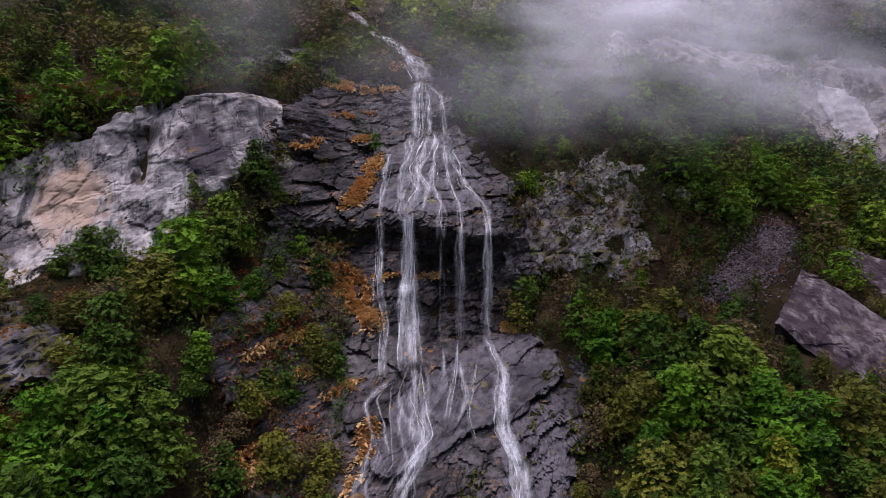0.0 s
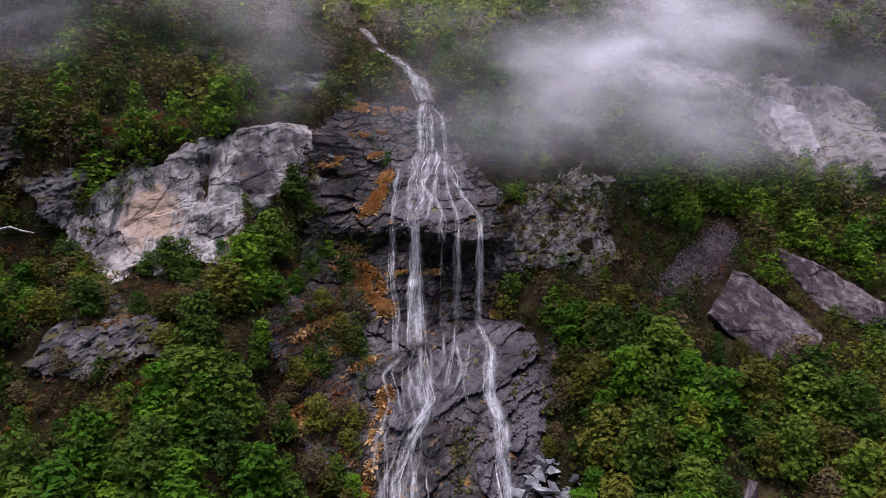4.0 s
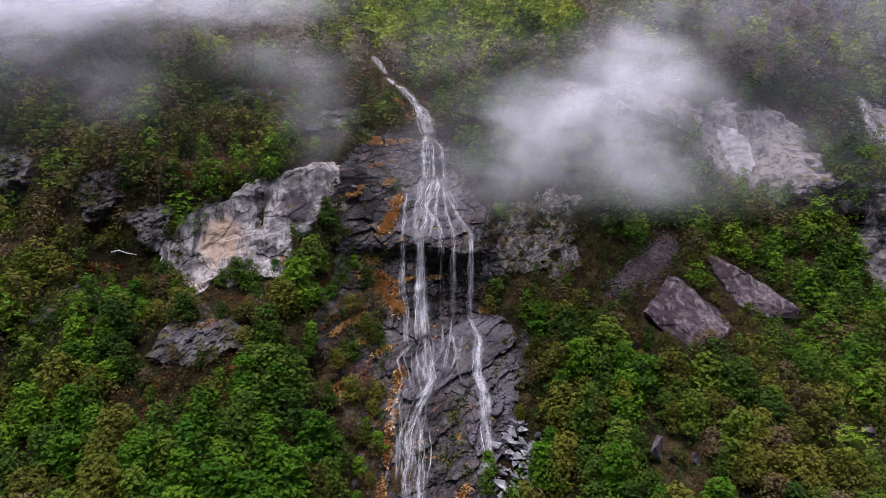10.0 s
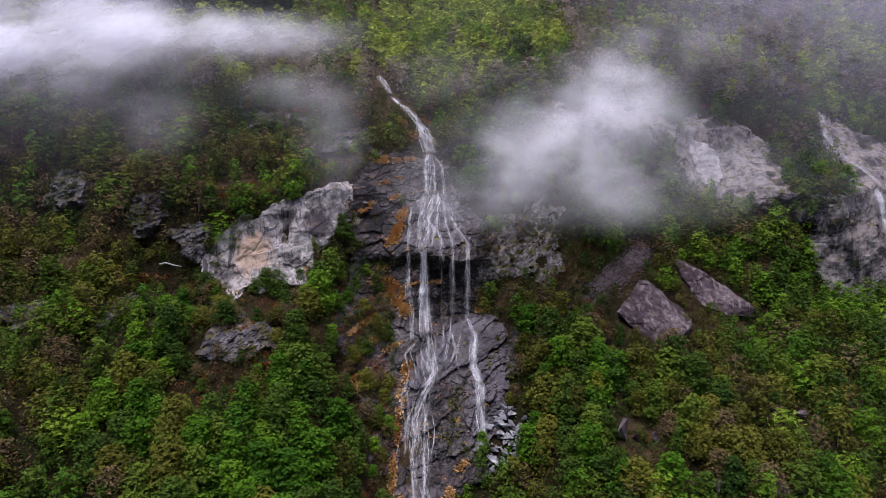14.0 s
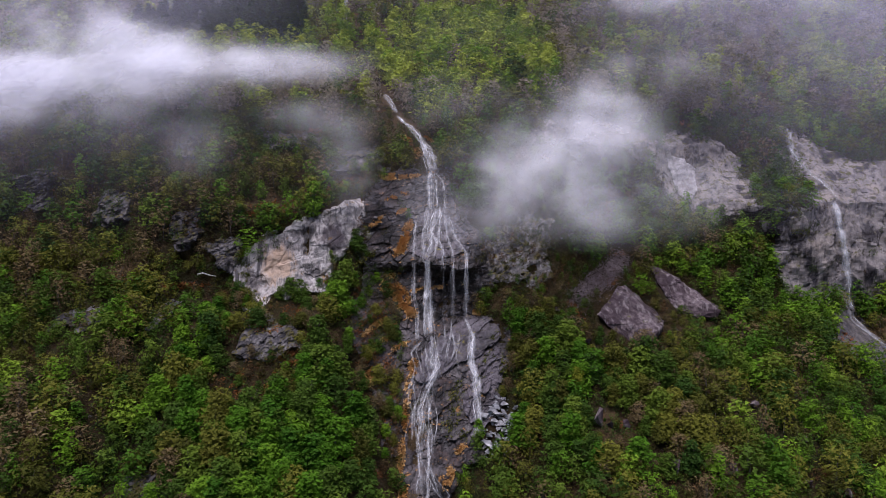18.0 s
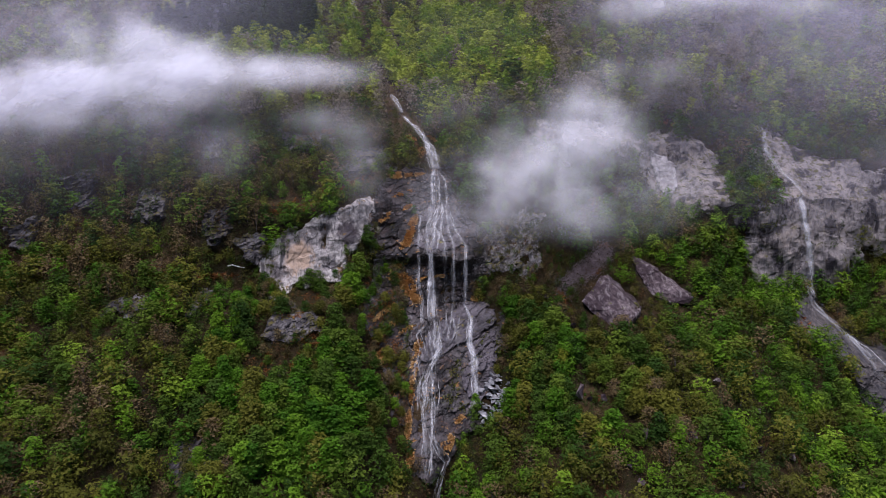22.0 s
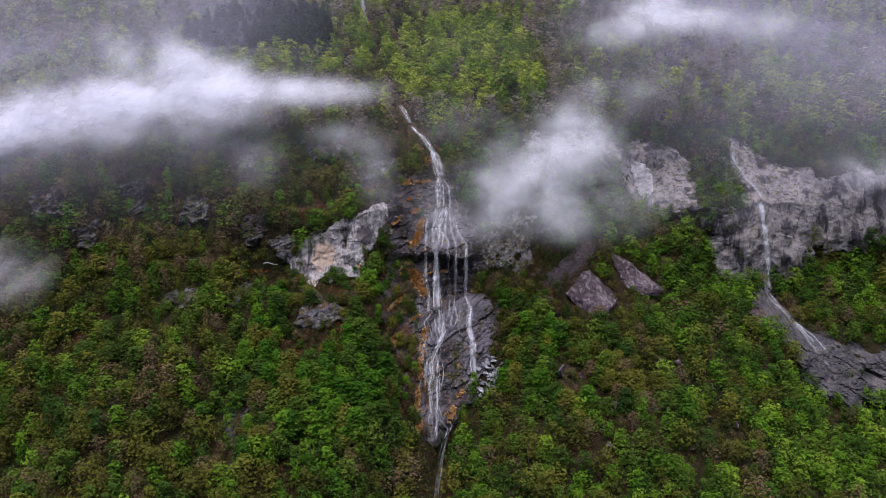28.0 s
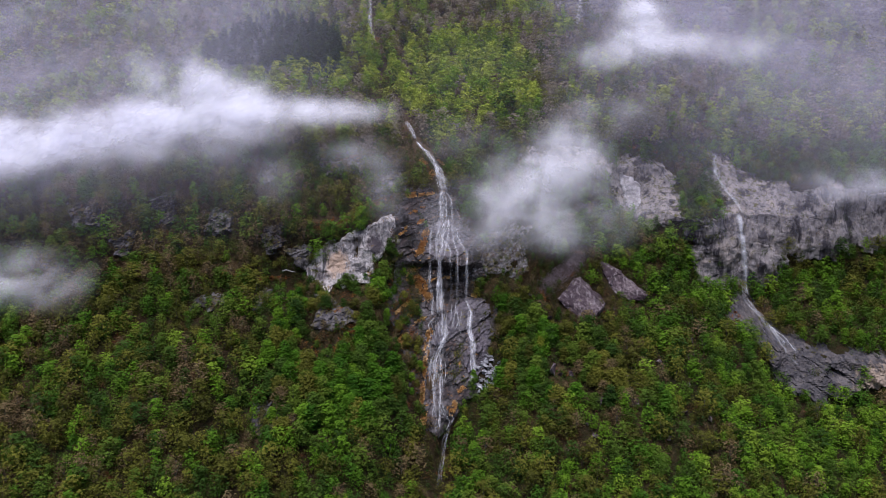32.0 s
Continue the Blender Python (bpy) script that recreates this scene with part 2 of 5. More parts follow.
RUBBLE_ROCK = rock_material("light_rubble", (0.48, 0.48, 0.50), (0.14, 0.14, 0.15), (0.25, 0.24, 0.25), growth=0.0, streaks=0.3)
FLOOR = ground_material()
FRESH = ((0.035, 0.105, 0.006), (0.12, 0.24, 0.010), (0.42, 0.48, 0.06))
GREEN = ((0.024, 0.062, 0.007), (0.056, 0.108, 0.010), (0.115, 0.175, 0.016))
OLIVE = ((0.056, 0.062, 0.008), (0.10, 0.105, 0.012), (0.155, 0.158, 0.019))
BROWN = ((0.10, 0.068, 0.032), (0.145, 0.10, 0.046), (0.18, 0.132, 0.062))
BARE = ((0.26, 0.21, 0.16), (0.31, 0.26, 0.19), (0.34, 0.31, 0.20))
NEEDLE = ((0.020, 0.050, 0.020), (0.030, 0.066, 0.024), (0.042, 0.085, 0.028))
TONES = {"fresh": FRESH, "green": GREEN, "olive": OLIVE, "budding": BROWN, "bare": BARE, "conifer": NEEDLE}
NEAR_FRESH = ((0.030, 0.10, 0.004), (0.065, 0.165, 0.006), (0.13, 0.25, 0.012))
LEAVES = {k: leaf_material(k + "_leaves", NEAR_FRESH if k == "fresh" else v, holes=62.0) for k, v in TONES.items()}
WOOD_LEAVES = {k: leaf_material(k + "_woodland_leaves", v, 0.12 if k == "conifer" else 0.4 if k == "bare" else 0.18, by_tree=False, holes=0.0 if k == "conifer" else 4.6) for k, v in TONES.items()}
# bush colours darkened below the trees' to put shade into gaps between crowns
SHADED_BUSH_TONES = {"green": ((0.018, 0.042, 0.006), (0.032, 0.066, 0.009), (0.06, 0.098, 0.012)), "olive": ((0.032, 0.034, 0.006), (0.052, 0.053, 0.008), (0.085, 0.08, 0.012)), "budding": ((0.045, 0.026, 0.011), (0.07, 0.041, 0.017), (0.12, 0.058, 0.022))}
BUSH_LEAVES = {k: leaf_material(k + "_bush_leaves", v, by_tree=False, holes=6.5) for k, v in SHADED_BUSH_TONES.items()}
BARK = bark_material("grey_bark", (0.17, 0.15, 0.13), (0.06, 0.05, 0.04))
BIRCH_BARK = bark_material("pale_birch_bark", (0.48, 0.46, 0.43), (0.16, 0.14, 0.13))
DEAD_GRASS = leaf_material("dead_grass", ((0.42, 0.20, 0.06), (0.58, 0.34, 0.13), (0.70, 0.48, 0.24)), 0.25, by_tree=False)
RUST_FERN = leaf_material("dead_bracken", ((0.19, 0.065, 0.02), (0.27, 0.10, 0.03), (0.34, 0.15, 0.05)), 0.25, by_tree=False)
MOSS = leaf_material("moss_tufts", ((0.07, 0.09, 0.012), (0.11, 0.12, 0.02), (0.15, 0.14, 0.03)), 0.25, by_tree=False)
FALLING_WATER, VEIL_WATER = water_material("white_water", 0.43), water_material("thin_water", 0.56)
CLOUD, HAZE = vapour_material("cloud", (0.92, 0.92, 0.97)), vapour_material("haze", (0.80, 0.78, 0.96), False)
# ---- shape of the mountainside: how far back (y) the slope lies at each x and height z ----
PROFILES = {
    -330: ((0, -60), (40, 10), (80, 80), (120, 110), (150, 150), (220, 280), (300, 420), (470, 700)),
    -150: ((0, -90), (40, -20), (67, 22), (100, 76), (117, 86), (131, 91), (150, 128), (210, 262), (300, 430), (470, 720)),
    -100: ((0, -85), (40, -18), (67, 21), (100, 76), (112, 92), (128, 101), (146, 117), (210, 262), (300, 440), (470, 740)),
    -62: ((0, -80), (40, -8), (68, 34), (84, 57), (91, 62.5), (98, 78), (114, 84), (121, 88), (135, 110), (150, 140), (214, 268), (300, 430), (470, 740)),
    -32: ((0, -75), (40, 8), (82, 61), (92, 67.5), (96, 79), (104, 84.5), (121, 88.5), (126, 104), (148, 148), (214, 276), (300, 440), (470, 740)),
    -12: ((0, -70), (42, 28), (60, 58), (80, 79), (88, 89), (96, 96), (102, 100), (105, 98.5), (114, 109.5), (134, 129), (148, 153), (214, 276), (300, 440), (470, 740)),
    3: ((0, -70), (45, 50), (66, 71), (86, 93), (89, 101), (100, 104.5), (104, 99), (112, 109.5), (120, 115), (121, 119), (133, 125), (137, 133), (148, 154), (216, 280), (300, 440), (470, 740)),
    16: ((0, -70), (45, 46), (66, 72), (84, 95), (96, 105), (104, 109), (116, 118), (134, 134), (150, 155), (216, 278), (300, 440), (470, 740)),
    40: ((0, -65), (45, 22), (72, 67), (82, 79), (90, 91), (98, 101), (112, 119), (134, 138), (150, 154), (166, 170), (216, 276), (300, 430), (470, 740)),
    78: ((0, -60), (45, 24), (66, 60), (79, 86), (89, 103), (101, 119), (112, 130), (117, 143), (141, 150), (147, 162), (210, 262), (300, 420), (470, 740)),
    118: ((0, -50), (40, 30), (60, 66), (79, 94), (90, 120), (120, 124), (130, 146), (146, 158), (210, 262), (300, 420), (470, 740)),
    134: ((0, -50), (36, 30), (54, 72), (72, 86), (84, 119), (92, 122), (121, 126), (134, 150), (146, 163), (210, 262), (300, 410), (470, 720)),
    170: ((0, -50), (36, 26), (54, 64), (70, 70), (82, 100), (94, 121), (133, 129), (146, 156), (210, 258), (300, 400), (470, 700)),
    330: ((0, -60), (50, 40), (90, 110), (130, 150), (220, 280), (300, 400), (470, 700)),
}
COLUMN_X = np.array(sorted(PROFILES), float)


def hashed(i, j, seed):
    """A repeatable random number from 0 to 1 for each whole-numbered cell."""
    h = (i.astype(np.int64) * 374761393 + j.astype(np.int64) * 668265263 + seed * 982451653) & 0x7FFFFFFF
    h = ((h ^ (h >> 13)) * 1274126177) & 0x7FFFFFFF
    h = ((h ^ (h >> 15)) * 60493) & 0x7FFFFFFF
    return (h % 65521) / 65520.0


def smooth_noise(u, v, seed):
    i, j = np.floor(u), np.floor(v)
    a, b = u - i, v - j
    a, b = a * a * (3 - 2 * a), b * b * (3 - 2 * b)
    low = hashed(i, j, seed) * (1 - a) + hashed(i + 1, j, seed) * a
    high = hashed(i, j + 1, seed) * (1 - a) + hashed(i + 1, j + 1, seed) * a
    return (low * (1 - b) + high * b) * 2 - 1


def fractal(u, v, seed, octaves=4, gain=0.5):
    total, size = 0.0, 1.0
    for n in range(octaves):
        total = total + size * smooth_noise(u * 2.03**n + 17 * n, v * 2.03**n - 9 * n, seed + n)
        size *= gain
    return total


def slope_y(x, z, rough=1.0):
    """The depth of the mountainside at x and height z."""
    x, z = np.broadcast_arrays(np.asarray(x, float), np.asarray(z, float))
    bent = x + 5 * fractal(x / 40, z / 30, 71, 2)
    z = z + 1.1 * fractal(x / 6.5, z / 28, 72, 3)
    k = np.clip(np.searchsorted(COLUMN_X, bent) - 1, 0, len(COLUMN_X) - 2)
    depths = np.stack([np.interp(z, *np.array(PROFILES[c], float).T) for c in sorted(PROFILES)])
    a = np.clip((bent - COLUMN_X[k]) / (COLUMN_X[k + 1] - COLUMN_X[k]), 0, 1)
    a = a * a * (3 - 2 * a)
    low = np.take_along_axis(depths, k[None], 0)[0]
    high = np.take_along_axis(depths, k[None] + 1, 0)[0]
    far = np.clip((np.abs(x) - 25) / 60, 0.25, 1) + np.clip((z - 150) / 60, 0, 2)
    return low * (1 - a) + high * a + rough * (3.0 * far * fractal(x / 28, z / 20, 31, 3) + 0.7 * fractal(x / 5, z / 4, 41, 3))
# ---- mesh helpers ----
def mesh_from(name, points, faces, tones=None, tone_name="", smooth=False, normals=None):
    """A mesh from arrays: points (n, 3) and faces of one size (m, k)."""
    me = bpy.data.meshes.new(name)
    faces = np.asarray(faces, np.int32)
    me.vertices.add(len(points)), me.loops.add(faces.size), me.polygons.add(len(faces))
    me.vertices.foreach_set("co", np.asarray(points, np.float32).ravel())
    me.loops.foreach_set("vertex_index", faces.ravel())
    me.polygons.foreach_set("loop_start", np.arange(0, faces.size, faces.shape[1], dtype=np.int32))
    me.polygons.foreach_set("use_smooth", np.full(len(faces), smooth))
    if tones is not None:
        me.attributes.new(tone_name, "FLOAT", "POINT").data.foreach_set("value", np.asarray(tones, np.float32))
    if normals is not None:
        me.attributes.new("custom_normal", "FLOAT_VECTOR", "POINT").data.foreach_set("vector", np.asarray(normals, np.float32).ravel())
    me.update(calc_edges=True)
    return me


def solid(name, me, material, parent=None, label=""):
    """One mesh object, a part where it has a parent."""
    if not me.materials:
        me.materials.append(material)
    ob = new(name, me)
    if parent:
        ob.parent = parent
    return tagged(ob, label)


def grid_faces(rows, columns):
    k = np.arange(rows * columns).reshape(rows, columns)
    return np.stack([k[:-1, :-1], k[:-1, 1:], k[1:, 1:], k[1:, :-1]], -1).reshape(-1, 4)


def inset(outline, x, z):
    """How far a place lies inside an outline of (x, z) corners; negative outside."""
    inside, near = np.zeros(x.shape, bool), np.full(x.shape, 1e9)
    for (ax, az), (bx, bz) in zip(outline, outline[1:] + outline[:1]):
        t = np.clip(((x - ax) * (bx - ax) + (z - az) * (bz - az)) / ((bx - ax) ** 2 + (bz - az) ** 2 + 1e-9), 0, 1)
        near = np.minimum(near, np.hypot(x - ax - t * (bx - ax), z - az - t * (bz - az)))
        if az != bz:
            inside ^= ((az > z) != (bz > z)) & (x < (bx - ax) * (z - az) / (bz - az) + ax)
    return np.where(inside, near, -near)


# ---- rock faces: outline in (x, z), how proud they stand, and their relief ----
ROCKS = {}


def rock_face(name, outline, material, label, proud=1.0, relief=1.0, block=4.0, tilt=0.35, step=0.4, edge=0.9, ragged=1.2, seed=1, notches=(), flat=0.6, broken=1.0, beds=1.0):
    ROCKS[name] = dict(outline=outline, material=material, label=label, proud=proud, relief=relief, block=block, tilt=tilt, step=step, edge=edge, ragged=ragged, seed=seed, notches=notches, flat=flat, broken=broken, beds=beds)


def facets(u, v, seed):
    """Broken rock: each joint-bound piece is a plane at its own depth that leans its own way, with open joints between."""
    i, j = np.floor(u), np.floor(v)
    best, second = np.full(u.shape, 9.0), np.full(u.shape, 9.0)
    out = np.zeros(u.shape)
    for di in (-1, 0, 1):
        for dj in (-1, 0, 1):
            ci, cj = i + di, j + dj
            du, dv = u - ci - hashed(ci, cj, seed), v - cj - hashed(ci, cj, seed + 1)
            d = np.maximum(np.abs(du), np.abs(dv)) + 0.25 * (np.abs(du) + np.abs(dv))
            plane = hashed(ci, cj, seed + 2) - 0.5 + 1.3 * (hashed(ci, cj, seed + 3) - 0.5) * du + 1.5 * (hashed(ci, cj, seed + 4) - 0.62) * dv
            closer = d < best
            second = np.where(closer, best, np.minimum(second, d))
            out, best = np.where(closer, plane, out), np.where(closer, d, best)
    return out - 0.4 * np.clip(1 - (second - best) / 0.07, 0, 1)


def bedding(v, long, seed):
    """Thin beds that swell outwards and break back over one another."""
    w = v + 0.35 * fractal(long * 0.5, v * 0.4, seed, 3)
    k = np.floor(w)
    a = w - k
    return (hashed(k, k * 0, seed + 5) - 0.5) * 0.7 + 0.9 * (hashed(k, np.floor(long * 0.7 + 3 * hashed(k, k * 0, seed)), seed + 6) - 0.5) + 0.5 * (0.5 - a) - 0.4 * np.clip(1 - a / 0.15, 0, 1)


def rock_depth(r, x, z):
    """The depth of a rock face, and how far inside its ragged outline each place lies."""
    inner = inset(r["outline"], x, z) + r["ragged"] * (fractal(x / 3.5, z / 3.5, r["seed"] + 3, 4, 0.6) + 0.9 * fractal(x / 9, z / 7, r["seed"] + 8, 2))
    c, s, b = math.cos(r["tilt"]), math.sin(r["tilt"]), r["block"]
    u, v = (x * c + z * s) / b, (z * c - x * s) / (b * r["flat"])
    u, v = u + 0.6 / b * fractal(x / 7, z / 5, r["seed"] + 5, 3), v + 0.5 / b * fractal(x / 7 + 7, z / 5, r["seed"] + 6, 3)
    lift = 1.25 * facets(u, v, r["seed"]) + r["broken"] * (0.6 * facets(u * 2.3 + 5, v * 2.4, r["seed"] + 30) + 0.34 * facets(u * 5.3 + 9, v * 5.0, r["seed"] + 60) + r["beds"] * 0.5 * bedding(v * 2.1, u, r["seed"] + 70))
    lift = lift + 0.9 * fractal(u * 0.45, v * 0.25, r["seed"] + 9, 1) + 0.10 * fractal(x * 1.3, z * 1.9, r["seed"] + 12, 3)
    rise = np.clip(inner / r["edge"], 0, 1)
    rise = rise * rise * (3 - 2 * rise)
    y = slope_y(x, z) + 0.9 - rise * (0.9 + np.maximum(r["proud"] + r["relief"] * lift, 0.2 + 0.2 * lift))
    for x0, x1, z0, z1, deep in r["notches"]:
        bent = x + 0.3 * (x1 - x0) * fractal(x / 3, z / 5, 17, 3)
        inside = np.clip((bent - x0) / 1.1, 0, 1) * np.clip((x1 - bent) / 1.1, 0, 1) * np.clip((z - z0) / 2, 0, 1) * np.clip((z1 - z) / 6, 0, 1) * rise
        y = y + deep * inside
    return y, inner


def beside(r, x, z):
    """Which places lie within a rock face's bounds."""
    xs, zs = zip(*r["outline"])
    return (x > min(xs) - 3) & (x < max(xs) + 3) & (z > min(zs) - 3) & (z < max(zs) + 3)


def surface_y(x, z):
    """The depth of whatever stands foremost at x and z: slope or rock."""
    x, z = np.asarray(x, float), np.asarray(z, float)
    y = slope_y(x, z)
    for r in ROCKS.values():
        near = beside(r, x, z)
        if near.any():
            depth, inner = rock_depth(r, x[near], z[near])
            y[near] = np.where(inner > 0, np.minimum(y[near], depth), y[near])
    return y


def on_rock(x, z, margin=0.0):
    found = np.zeros(np.shape(x), bool)
    for r in ROCKS.values():
        near = beside(r, x, z)
        found[near] |= inset(r["outline"], x[near], z[near]) > margin
    return found


rock_face("cliff_waterfall_wall", [(-25, 125), (-19, 131), (-9, 135), (1, 133), (5, 122), (12, 113), (15, 107), (13, 97), (10, 90), (17, 88), (20, 85), (18, 77), (16, 71), (10, 62), (3, 53), (-5, 51), (-10, 55), (-14, 66), (-18, 76), (-21, 84), (-24, 93), (-25, 103), (-24, 113)],
          WET_ROCK, "dark wet layered rock wall behind the waterfall", proud=1.2, relief=0.95, block=6.0, tilt=0.14, step=0.25, ragged=1.8, seed=11, broken=0.9, flat=0.6, beds=0.3)
rock_face("cliff_fan_slab", [(-15, 110), (-9, 120), (2, 121), (8, 113), (10, 107), (4, 105.5), (-5, 105), (-14, 106)],
          SLAB_ROCK, "smooth wet rock slab under fanning water", proud=1.3, relief=0.3, block=5.0, tilt=0.12, step=0.25, ragged=1.3, edge=1.2, seed=23, broken=0.6)
rock_face("cliff_lower_slab", [(-9, 83), (0, 86.5), (6, 89), (14, 88), (17, 84), (12, 79), (4, 76.5), (-2, 75), (-8, 76)],
          SLAB_ROCK, "smooth tilted grey slab with thin water runs", proud=1.8, relief=0.4, block=6.0, tilt=0.42, step=0.25, ragged=1.1, edge=1.2, seed=29, flat=0.35, broken=0.45)
rock_face("cliff_stepped_slab", [(7, 79), (16, 83), (18, 78), (16, 70), (11, 64), (6, 62), (5, 70)],
          SLAB_ROCK, "stepped wet rock slabs beside the lower fall", proud=1.4, relief=1.3, block=3.2, tilt=0.45, step=0.25, ragged=0.9, edge=1.2, seed=37, flat=0.4, broken=0.6)
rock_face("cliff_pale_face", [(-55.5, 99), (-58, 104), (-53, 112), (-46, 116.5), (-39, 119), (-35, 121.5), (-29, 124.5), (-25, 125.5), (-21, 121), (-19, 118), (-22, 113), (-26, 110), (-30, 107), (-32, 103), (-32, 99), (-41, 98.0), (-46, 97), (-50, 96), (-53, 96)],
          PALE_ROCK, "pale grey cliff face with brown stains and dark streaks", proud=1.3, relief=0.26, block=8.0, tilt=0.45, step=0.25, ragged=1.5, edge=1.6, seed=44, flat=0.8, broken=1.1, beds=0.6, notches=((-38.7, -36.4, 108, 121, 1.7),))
rock_face("cliff_left_outcrop", [(-66, 112), (-56, 115), (-54.5, 110), (-56, 105), (-62, 104)], DARK_ROCK, "small dark and pale cliff above the trees", proud=1.3, relief=0.7, block=3, step=0.4, seed=51)
rock_face("cliff_right_of_fall", [(9, 104), (14, 110), (19, 115), (25, 118), (35, 117), (41, 111), (39, 104), (29, 98.5), (18, 98.5), (12, 97)],
          rock_material("mossy_grey_gneiss", (0.32, 0.30, 0.30), (0.03, 0.027, 0.03), (0.03, 0.027, 0.03), tilt=0.7, growth=0.5, growth_colour=(0.12, 0.10, 0.03), columns=0.4, lines=0.4, dark_share=0.0), "grey rock bank with moss beside the waterfall", proud=0.5, relief=0.9, block=6.5, tilt=0.85, step=0.3, ragged=2.8, seed=57, broken=0.5)
rock_face("cliff_misty_face", [(30, 138), (38, 150), (60, 152), (78, 145), (78, 133), (62, 137), (46, 141)], FAR_ROCK, "grey cliff half hidden in cloud", proud=1.8, relief=0.5, block=7, tilt=1.45, step=0.5, ragged=2, seed=61, flat=0.5, broken=0.8, beds=0.3)
rock_face("cliff_pale_buttress", [(77, 134), (78, 145), (86, 146), (96, 144), (108, 141), (111, 134), (103, 119), (94, 114), (88, 114), (80, 119)], FAR_ROCK, "grey buttress with a pale fresh scar", proud=2.2, relief=0.5, block=8, tilt=1.47, step=0.4, ragged=1.8, seed=67, flat=0.42, broken=0.8, beds=0.3)
rock_face("cliff_pale_scar", [(79, 139), (82, 140), (88, 137), (93, 133), (90, 124), (86, 119), (82, 123), (80, 130)], rock_material("pale_scar_gneiss", (0.46, 0.44, 0.445), (0.22, 0.20, 0.205), (0.16, 0.15, 0.16), tilt=0.1, growth=0.05, streaks=0.4, lines=0.15, mottle=0.3, bed=0.4), "pale fresh scar on a grey buttress", proud=3.0, relief=0.22, block=9, tilt=0.9, step=0.4, ragged=0.9, edge=1.6, seed=71, broken=0.6)
rock_face("cliff_right_wall", [(124, 138), (127, 146), (131, 147), (138, 141), (147, 135), (170, 135), (200, 131), (225, 128), (222, 106), (192, 106), (173, 103), (149, 101), (146, 95), (138, 86), (122, 88), (111, 90), (106, 102), (107, 114), (114, 119), (121, 121), (124, 128)],
          FAR_ROCK, "tall grey cliff with a thin waterfall", proud=2.0, relief=0.6, block=14, tilt=1.45, step=0.45, ragged=2.6, seed=73, flat=0.45, broken=0.5, beds=0.2, notches=((127, 134.5, 86, 126, 0.5),))
rock_face("cliff_right_gorge", [(116, 82), (126, 88), (134, 88), (137, 80), (138, 76), (146, 75), (166, 73), (190, 70), (186, 60), (162, 62), (146, 54), (134, 55), (126, 66), (124, 73), (117, 77)],
          rock_material("gorge_gneiss", (0.12, 0.105, 0.10), (0.03, 0.028, 0.034), (0.022, 0.021, 0.026), tilt=0.3, wet=0.3, growth=0.1, growth_colour=(0.08, 0.07, 0.03), streaks=0.9, columns=0.7, lines=0.4, bed=0.5, stain=((166, 66, 60), 13, (0.34, 0.26, 0.19))), "dark and tan rock gorge under a stream", proud=1.5, relief=1.1, block=6.5, tilt=-0.45, step=0.45, ragged=2.0, seed=79, broken=0.6)
rock_face("cliff_left_ledge", [(-54, 87), (-50, 92.5), (-43, 94), (-35, 92.5), (-34, 88), (-42, 85.5), (-49, 85)], DARK_ROCK, "low grey rock ledge among green trees", proud=1.3, relief=0.7, block=3.5, tilt=0.25, step=0.35, seed=83)
for k, outline in enumerate((
    [(-156, 129), (-142, 133), (-138, 121), (-150, 119)], [(-124, 131), (-115, 132), (-113, 121), (-121, 119)], [(-103, 125), (-91, 127), (-89, 118), (-101, 117)],
    [(-88, 143), (-76, 144), (-75, 135), (-84, 135)], [(-76, 119), (-67, 123), (-65, 112), (-73, 111)], [(-61, 145), (-40, 145), (-39, 139), (-58, 139)],
    [(-98, 97), (-86, 99), (-85, 93), (-97, 92)], [(-75, 98), (-69, 99), (-69, 94), (-74, 93)], [(-67, 68), (-58, 69), (-58, 64), (-66, 63)], [(252, 206), (265, 237), (292, 240), (262, 192)], [(62, 249), (119, 250), (108, 233), (76, 229)],
    [(120, 164), (126, 166), (133, 157), (128, 154)], [(-135, 116), (-128, 118), (-127, 110), (-134, 109)], [(-36, 139), (-22, 140), (-20, 132), (-33, 131)], [(195, 205), (215, 212), (225, 200), (205, 194)], [(150, 232), (185, 240), (190, 228), (160, 222)],
)):
    rock_face("cliff_outcrop_%d" % (k + 1), outline, DARK_ROCK, "small grey outcrop between trees on the slope", proud=2.8, relief=0.9, block=3.0, step=0.5, seed=91 + 5 * k, ragged=1.4, flat=0.9)

# ---- the ground: one sheet from the valley floor up the whole mountainside ----
def build_ground():
    across = np.unique(np.concatenate([np.arange(-760, -230, 12.0), np.arange(-230, 230, 1.6), np.arange(230, 761, 12.0)]))
    up = np.unique(np.concatenate([np.arange(0, 40, 4.0), np.arange(40, 160, 1.1), np.arange(160, 260, 2.5), np.arange(260, 471, 12.0)]))
    x, z = np.meshgrid(across, up)
    y = slope_y(x, z) + 0.35 * fractal(x / 1.9, z / 1.9, 5, 2)
    front = [np.stack([across, np.full(across.shape, d) * 1.0, 0 * across], -1) for d in (-2500, -900, -400, -200)]
    points = np.concatenate([np.stack(front).reshape(-1, 3), np.stack([x, y, z], -1).reshape(-1, 3)])
    me = mesh_from("ground", points, grid_faces(len(up) + 4, len(across)), smooth=True)
    tagged(solid("ground", me, FLOOR), "steep leaf-littered mountain slope with russet bracken", "ground", kind="structure")


build_ground()


